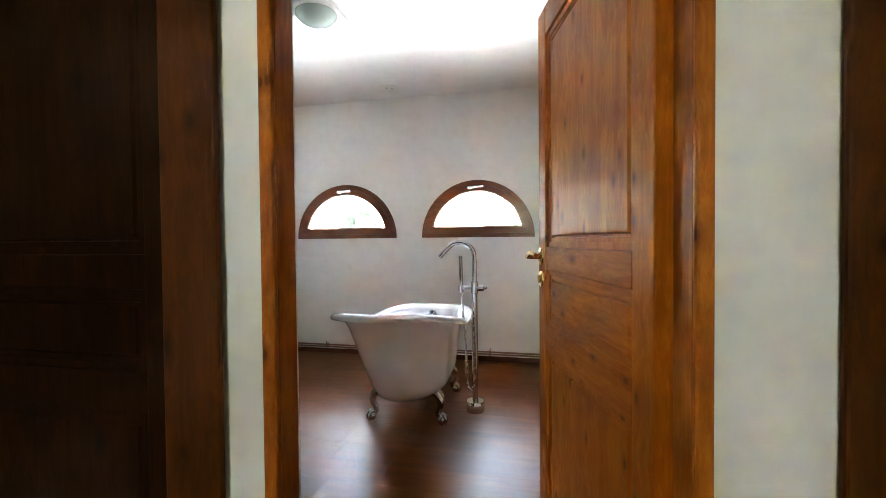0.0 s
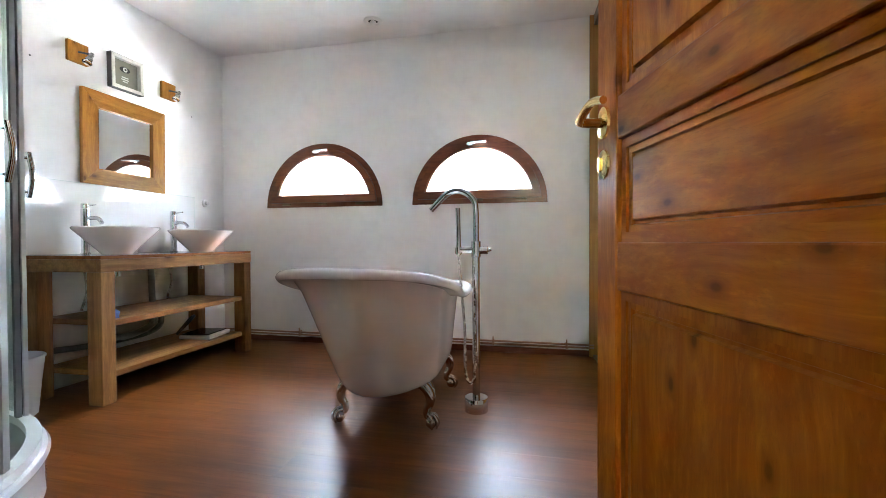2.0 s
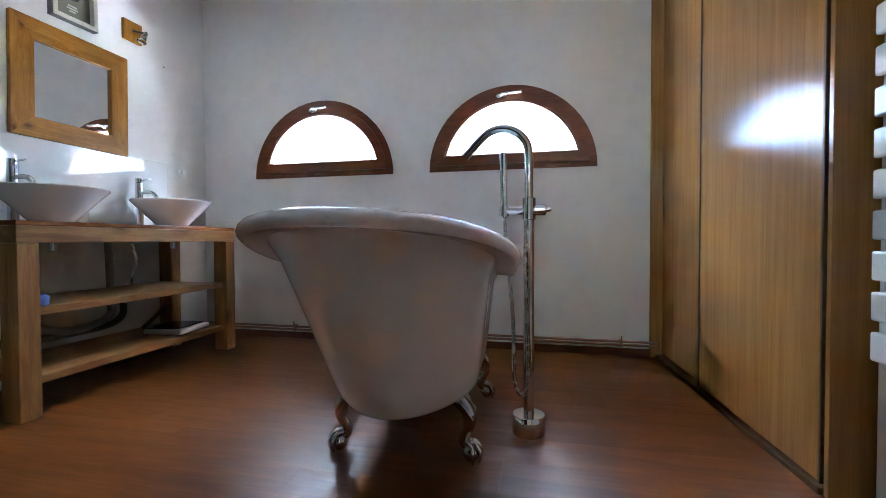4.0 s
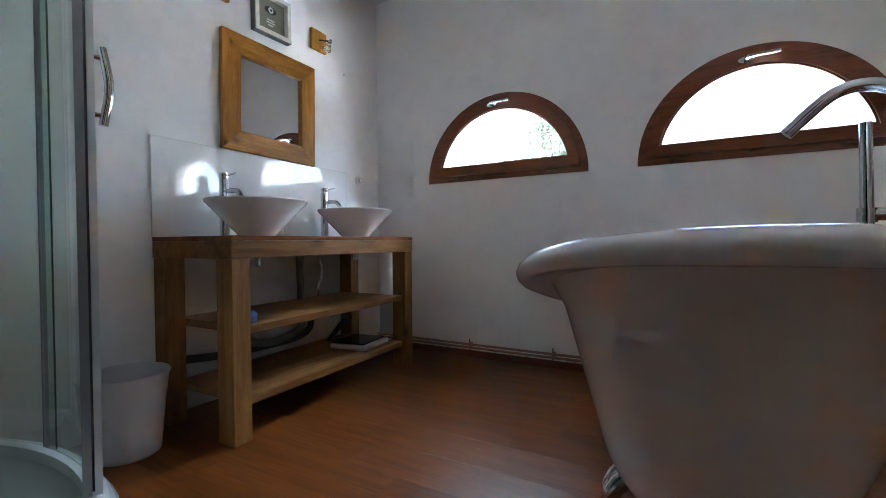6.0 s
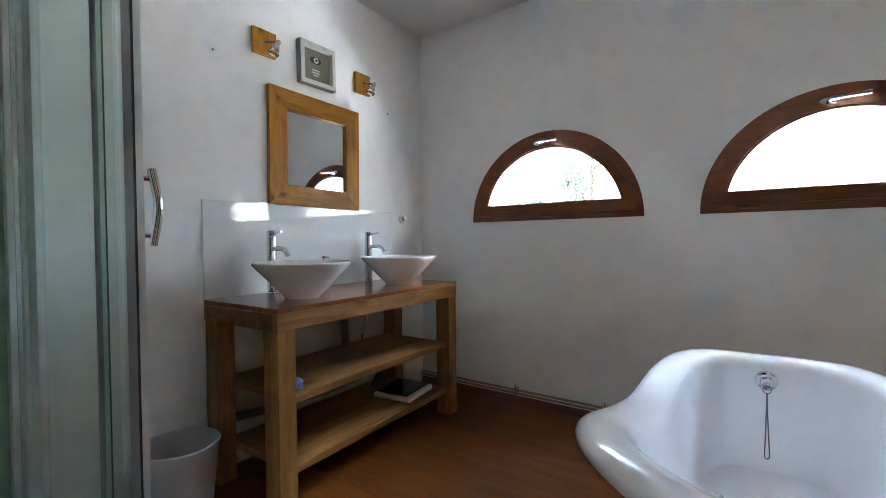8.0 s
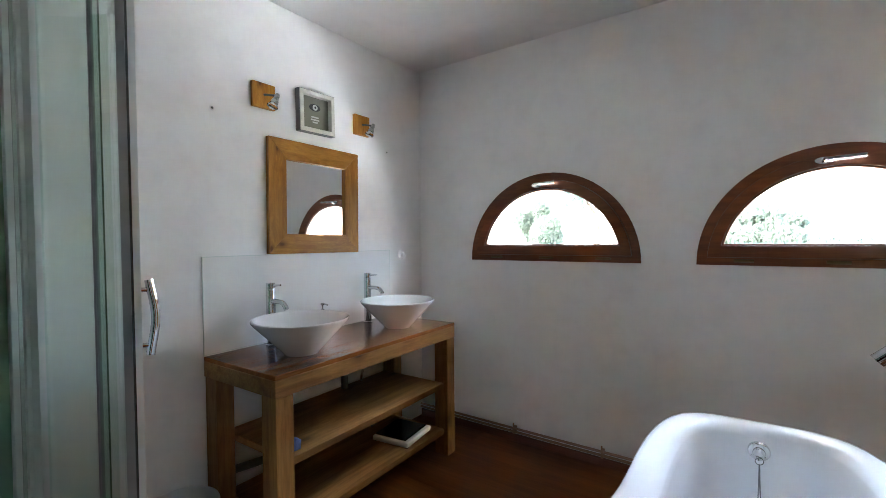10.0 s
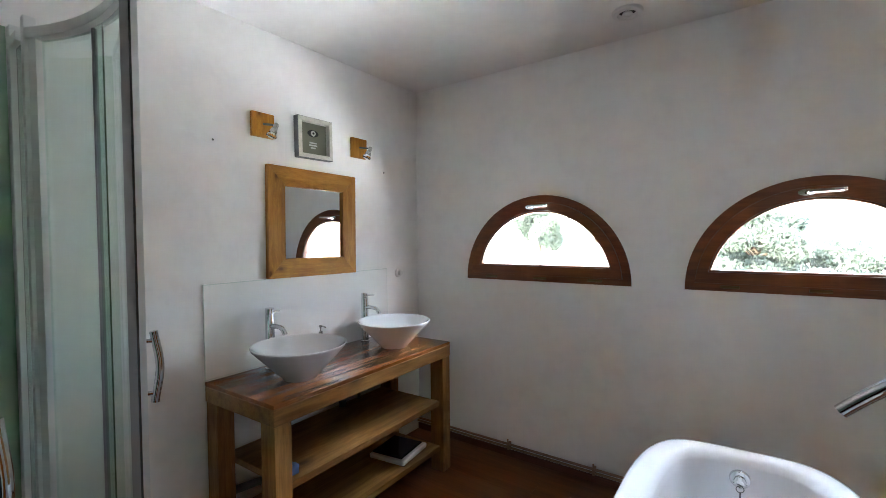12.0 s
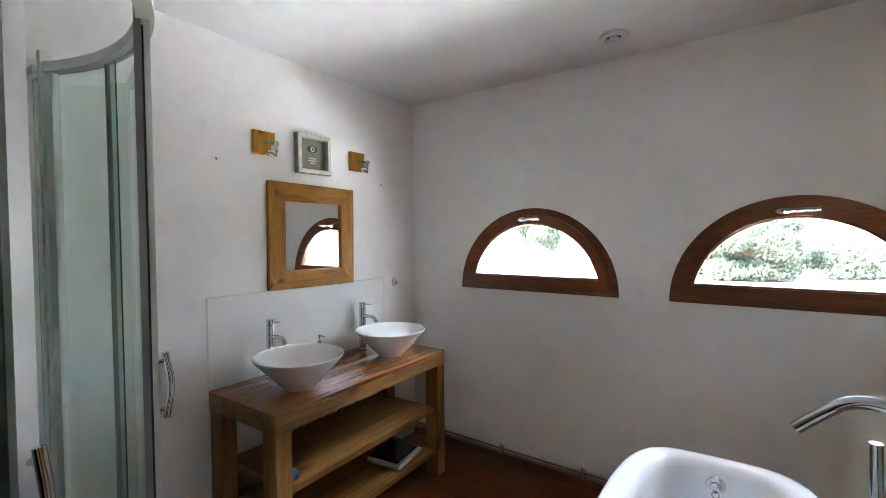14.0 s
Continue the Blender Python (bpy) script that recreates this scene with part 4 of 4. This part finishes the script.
sh = thing("shower_cabin", pose(SC.x, SC.y, 0), "round-fronted glass shower cabin with sliding doors standing open", "shower")
A0, A1 = -24.0, 118.0
tray = bmesh.new()
ring = [(XL - SC.x + 0.002, YD - SC.y + 0.002)]
outer = []
for k in range(41):
    a = radians(-21.0 + (126.0 + 21.0) * k / 40)
    outer.append((0.932 * math.cos(a), 0.932 * math.sin(a)))
outline = [p for p in outer if p[0] > XL - SC.x + 0.002] + [(XL - SC.x + 0.002, 0.75), ring[0], (0.885, YD - SC.y + 0.002)]
levels = [(0.0, 0.985), (0.12, 0.985), (0.152, 1.0), (0.165, 0.99), (0.168, 0.975), (0.165, 0.93), (0.13, 0.90), (0.11, 0.86)]
lp = []
for z, f in levels:
    lp.append([tray.verts.new((max(x * f, XL - SC.x + 0.002), max(y * f, YD - SC.y + 0.002), z)) for x, y in outline])
for a, b in zip(lp, lp[1:]):
    for k in range(len(outline)):
        tray.faces.new((a[k], a[(k + 1) % len(outline)], b[(k + 1) % len(outline)], b[k]))
tray.faces.new(lp[-1]), tray.faces.new(lp[0])
part("tray", tray, ACRYLIC, sh, "white acrylic tray", True)
for z0, z1, nm in ((0.168, 0.20, "bottom_rail"), (2.228, 2.263, "top_rail")):
    part(nm, arc_wall(SR - 0.022, SR + 0.022, A0, A1, z0, z1, 40), ALU, sh, "", True)


def fixed_panel(a0, a1):
    g = part("fixed_panel", arc_wall(SR + 0.008, SR + 0.013, a0, a1, 0.20, 2.228), SHOWERGLASS, sh, "greenish curved glass", True)
    g.visible_shadow = False
    for a in ((a1,) if a1 > 90 else (a0,)):
        part("profile", arc_wall(SR - 0.012, SR + 0.02, a - 1.0, a + 1.0, 0.201, 2.227, 2), ALU, g)


def sliding_door(a0, a1, edge):
    g = part("sliding_door", arc_wall(SR - 0.010, SR - 0.005, a0, a1, 0.21, 2.218), SHOWERGLASS, sh, "greenish curved glass door", True)
    g.visible_shadow = False
    trail = a0 if edge == a1 else a1
    part("trailing_seal", arc_wall(SR - 0.014, SR + 0.004, trail - 0.15, trail + 0.15, 0.212, 2.217, 2), SEAL, g)
    part("seal", arc_wall(SR - 0.028, SR - 0.0105, edge - 1.0, edge + 1.0, 0.206, 2.266, 2), SEAL, g, "dark grey closing seal")
    part("profile", arc_wall(SR - 0.0045, SR + 0.010, edge - 1.1, edge + 1.1, 0.206, 2.268, 2), BRIGHTALU, g)
    b = radians(edge)
    out = Vector((math.cos(b), math.sin(b), 0))
    base = out * (SR - 0.004)
    hb = tube([base + out * 0.030 + Vector((0, 0, 1.105)), base + out * 0.043 + Vector((0, 0, 1.20)), base + out * 0.030 + Vector((0, 0, 1.295))], 0.010, 14, 6)
    for z in (1.13, 1.27):
        tube([base + Vector((0, 0, z)), base + out * 0.036 + Vector((0, 0, z))], 0.006, 12, 1, bm=hb, curved=False)
    part("handle", hb, CHROME, g, "curved chrome handle", True)


fixed_panel(96.0, 117.0)
fixed_panel(-23.0, 4.0)
sliding_door(70.6, 97.5, 70.6)
sliding_door(-9.0, 32.6, 32.6)
# straight ends between the arc and the walls
ax, ay = SR * math.cos(radians(118)), SR * math.sin(radians(118))
wx, wy = XL - SC.x + 0.004, 0.762
for x0, x1, nm, mt in ((wx + 0.0005, wx + 0.045, "wall_channel", ALU), (ax - 0.035, ax, "profile", ALU)):
    part(nm, box(x0, x1, wy - 0.014 + (0.012 if x0 > wx + 0.01 else 0), wy + 0.022 + (0.012 if x0 > wx + 0.01 else 0), 0.20, 2.31, 0.003), mt, sh)
part("end_glass", box(wx + 0.046, ax - 0.036, wy + 0.004, wy + 0.010, 0.20, 2.227), SHOWERGLASS, sh, "narrow greenish glass strip").visible_shadow = False
for z0, z1 in ((0.168, 0.199), (2.228, 2.262)):
    part("end_rail", box(wx + 0.046, ax - 0.036, wy - 0.016, wy + 0.028, z0, z1, 0.003), ALU, sh)
part("back_panel", box(wx, wx + 0.008, YD - SC.y + 0.012, wy - 0.016, 0.169, 2.31), GREENPANEL, sh, "green tinted glass back panel")
part("side_panel", box(wx + 0.010, 0.86, YD - SC.y + 0.004, YD - SC.y + 0.011, 0.169, 2.31), GREENPANEL, sh, "green tinted glass side panel")


# ---- wardrobe with sliding doors ----
wd = thing("wardrobe", pose(0.442, 4.318, 0, 0, 0, 3.7), "built-in wardrobe with glossy wood veneer sliding doors", "wardrobe")


def veneer_door(name, v0, v1, x):
    d = part(name, box(x, x + 0.016, v0 + 0.012, v1 - 0.012, 0.03, 2.60, 0.001), VENEER, wd)
    for v in (v0, v1 - 0.012):
        part("edge_profile", box(x - 0.006, x + 0.022, v, v + 0.012, 0.028, 2.602, 0.002), BRONZE, d)


veneer_door("sliding_door", -0.665, -0.004, 0.03)
veneer_door("sliding_door", -1.52, -0.64, 0.004)
part("bottom_track", box(-0.012, 0.07, -1.53, -0.003, 0.001, 0.022, 0.003), BRONZE, wd)
part("top_track", box(-0.012, 0.07, -1.53, -0.003, 2.605, 2.685, 0.003), BRONZE, wd)
part("wall_strip", box(-0.042, 0.03, -0.026, -0.003, 0.001, 2.685, 0.002), VENEER, wd)
part("end_panel", box(0.0, 0.55, -1.552, -1.532, 0.001, 2.685, 0.002), VENEER, wd)

# ---- towel radiator ----
rad = thing("towel_radiator", pose(0.60, 2.36, 0.42), "white slatted towel radiator on the wall", "radiator")
for y in (-0.27, 0.27):
    part("upright", box(-0.012, 0.022, y - 0.018, y + 0.018, 0, 1.36, 0.006), RADPAINT, rad)
for k in range(13):
    z = 0.02 + k * 0.105
    part("slat", box(-0.032, -0.013, -0.30, 0.30, z, z + 0.076, 0.006), RADPAINT, rad)
for z in (0.15, 1.2):
    part("bracket", box(0.022, 0.042, -0.02, 0.02, z, z + 0.04, 0.003), RADPAINT, rad)

# ---- ceiling fittings ----
vent = thing("ceiling_vent", pose(-1.284, 4.0, H), "round white extractor vent in the ceiling", "vent")
part("collar", lathe([(0.042, -0.001), (0.074, -0.001), (0.076, -0.005), (0.070, -0.016), (0.050, -0.020), (0.042, -0.010)], n=36), WHITEPLASTIC, vent, "", True)
part("cone", lathe([(0, -0.020), (0.022, -0.020), (0.027, -0.016), (0.020, -0.006), (0, -0.003)], n=30), WHITEPLASTIC, vent, "", True)
# flat black disc gives the shade inside the duct; no hole is cut
part("throat", lathe([(0, -0.0025), (0.0415, -0.0025), (0.0415, -0.001), (0, -0.001)], n=30), BLACK, vent)
lamp = thing("ceiling_lamp", pose(-1.25, 2.55, H), "opal glass ceiling lamp in a white square mount, unlit", "ceiling lamp")
part("mount", box(-0.15, 0.15, -0.15, 0.15, -0.03, -0.001, 0.008), WHITEPLASTIC, lamp)
part("shade", lathe([(0, -0.105), (0.05, -0.10), (0.10, -0.075), (0.128, -0.045), (0.13, -0.031), (0, -0.031)], n=40), SHADE, lamp, "greenish opal glass bowl", True)

# ---- planks of the floor ----
plank_w, plank_l = 0.193, 1.285
shapes = {}
rng = random.Random(5)
y = -0.5
row = 0
while y < YF - 0.01:
    w = min(plank_w, YF - y)
    x = XL - rng.random() * plank_l * 0.9
    end = 0.64
    while x < end:
        x0, x1 = max(x, XL if y > YD - 0.2 else HALL_L), min(x + plank_l, end)
        if x1 - x0 > 0.02:
            ob = part("plank", box(-(x1 - x0) / 2 + 0.0001, (x1 - x0) / 2 - 0.0001, -w / 2 + 0.0001, w / 2 - 0.0001, -0.011, 0, 0.0004, seg=1), LAMINATE, floor)
            ob.location = ((x0 + x1) / 2, y + w / 2, 0)
        x += plank_l
    y += plank_w
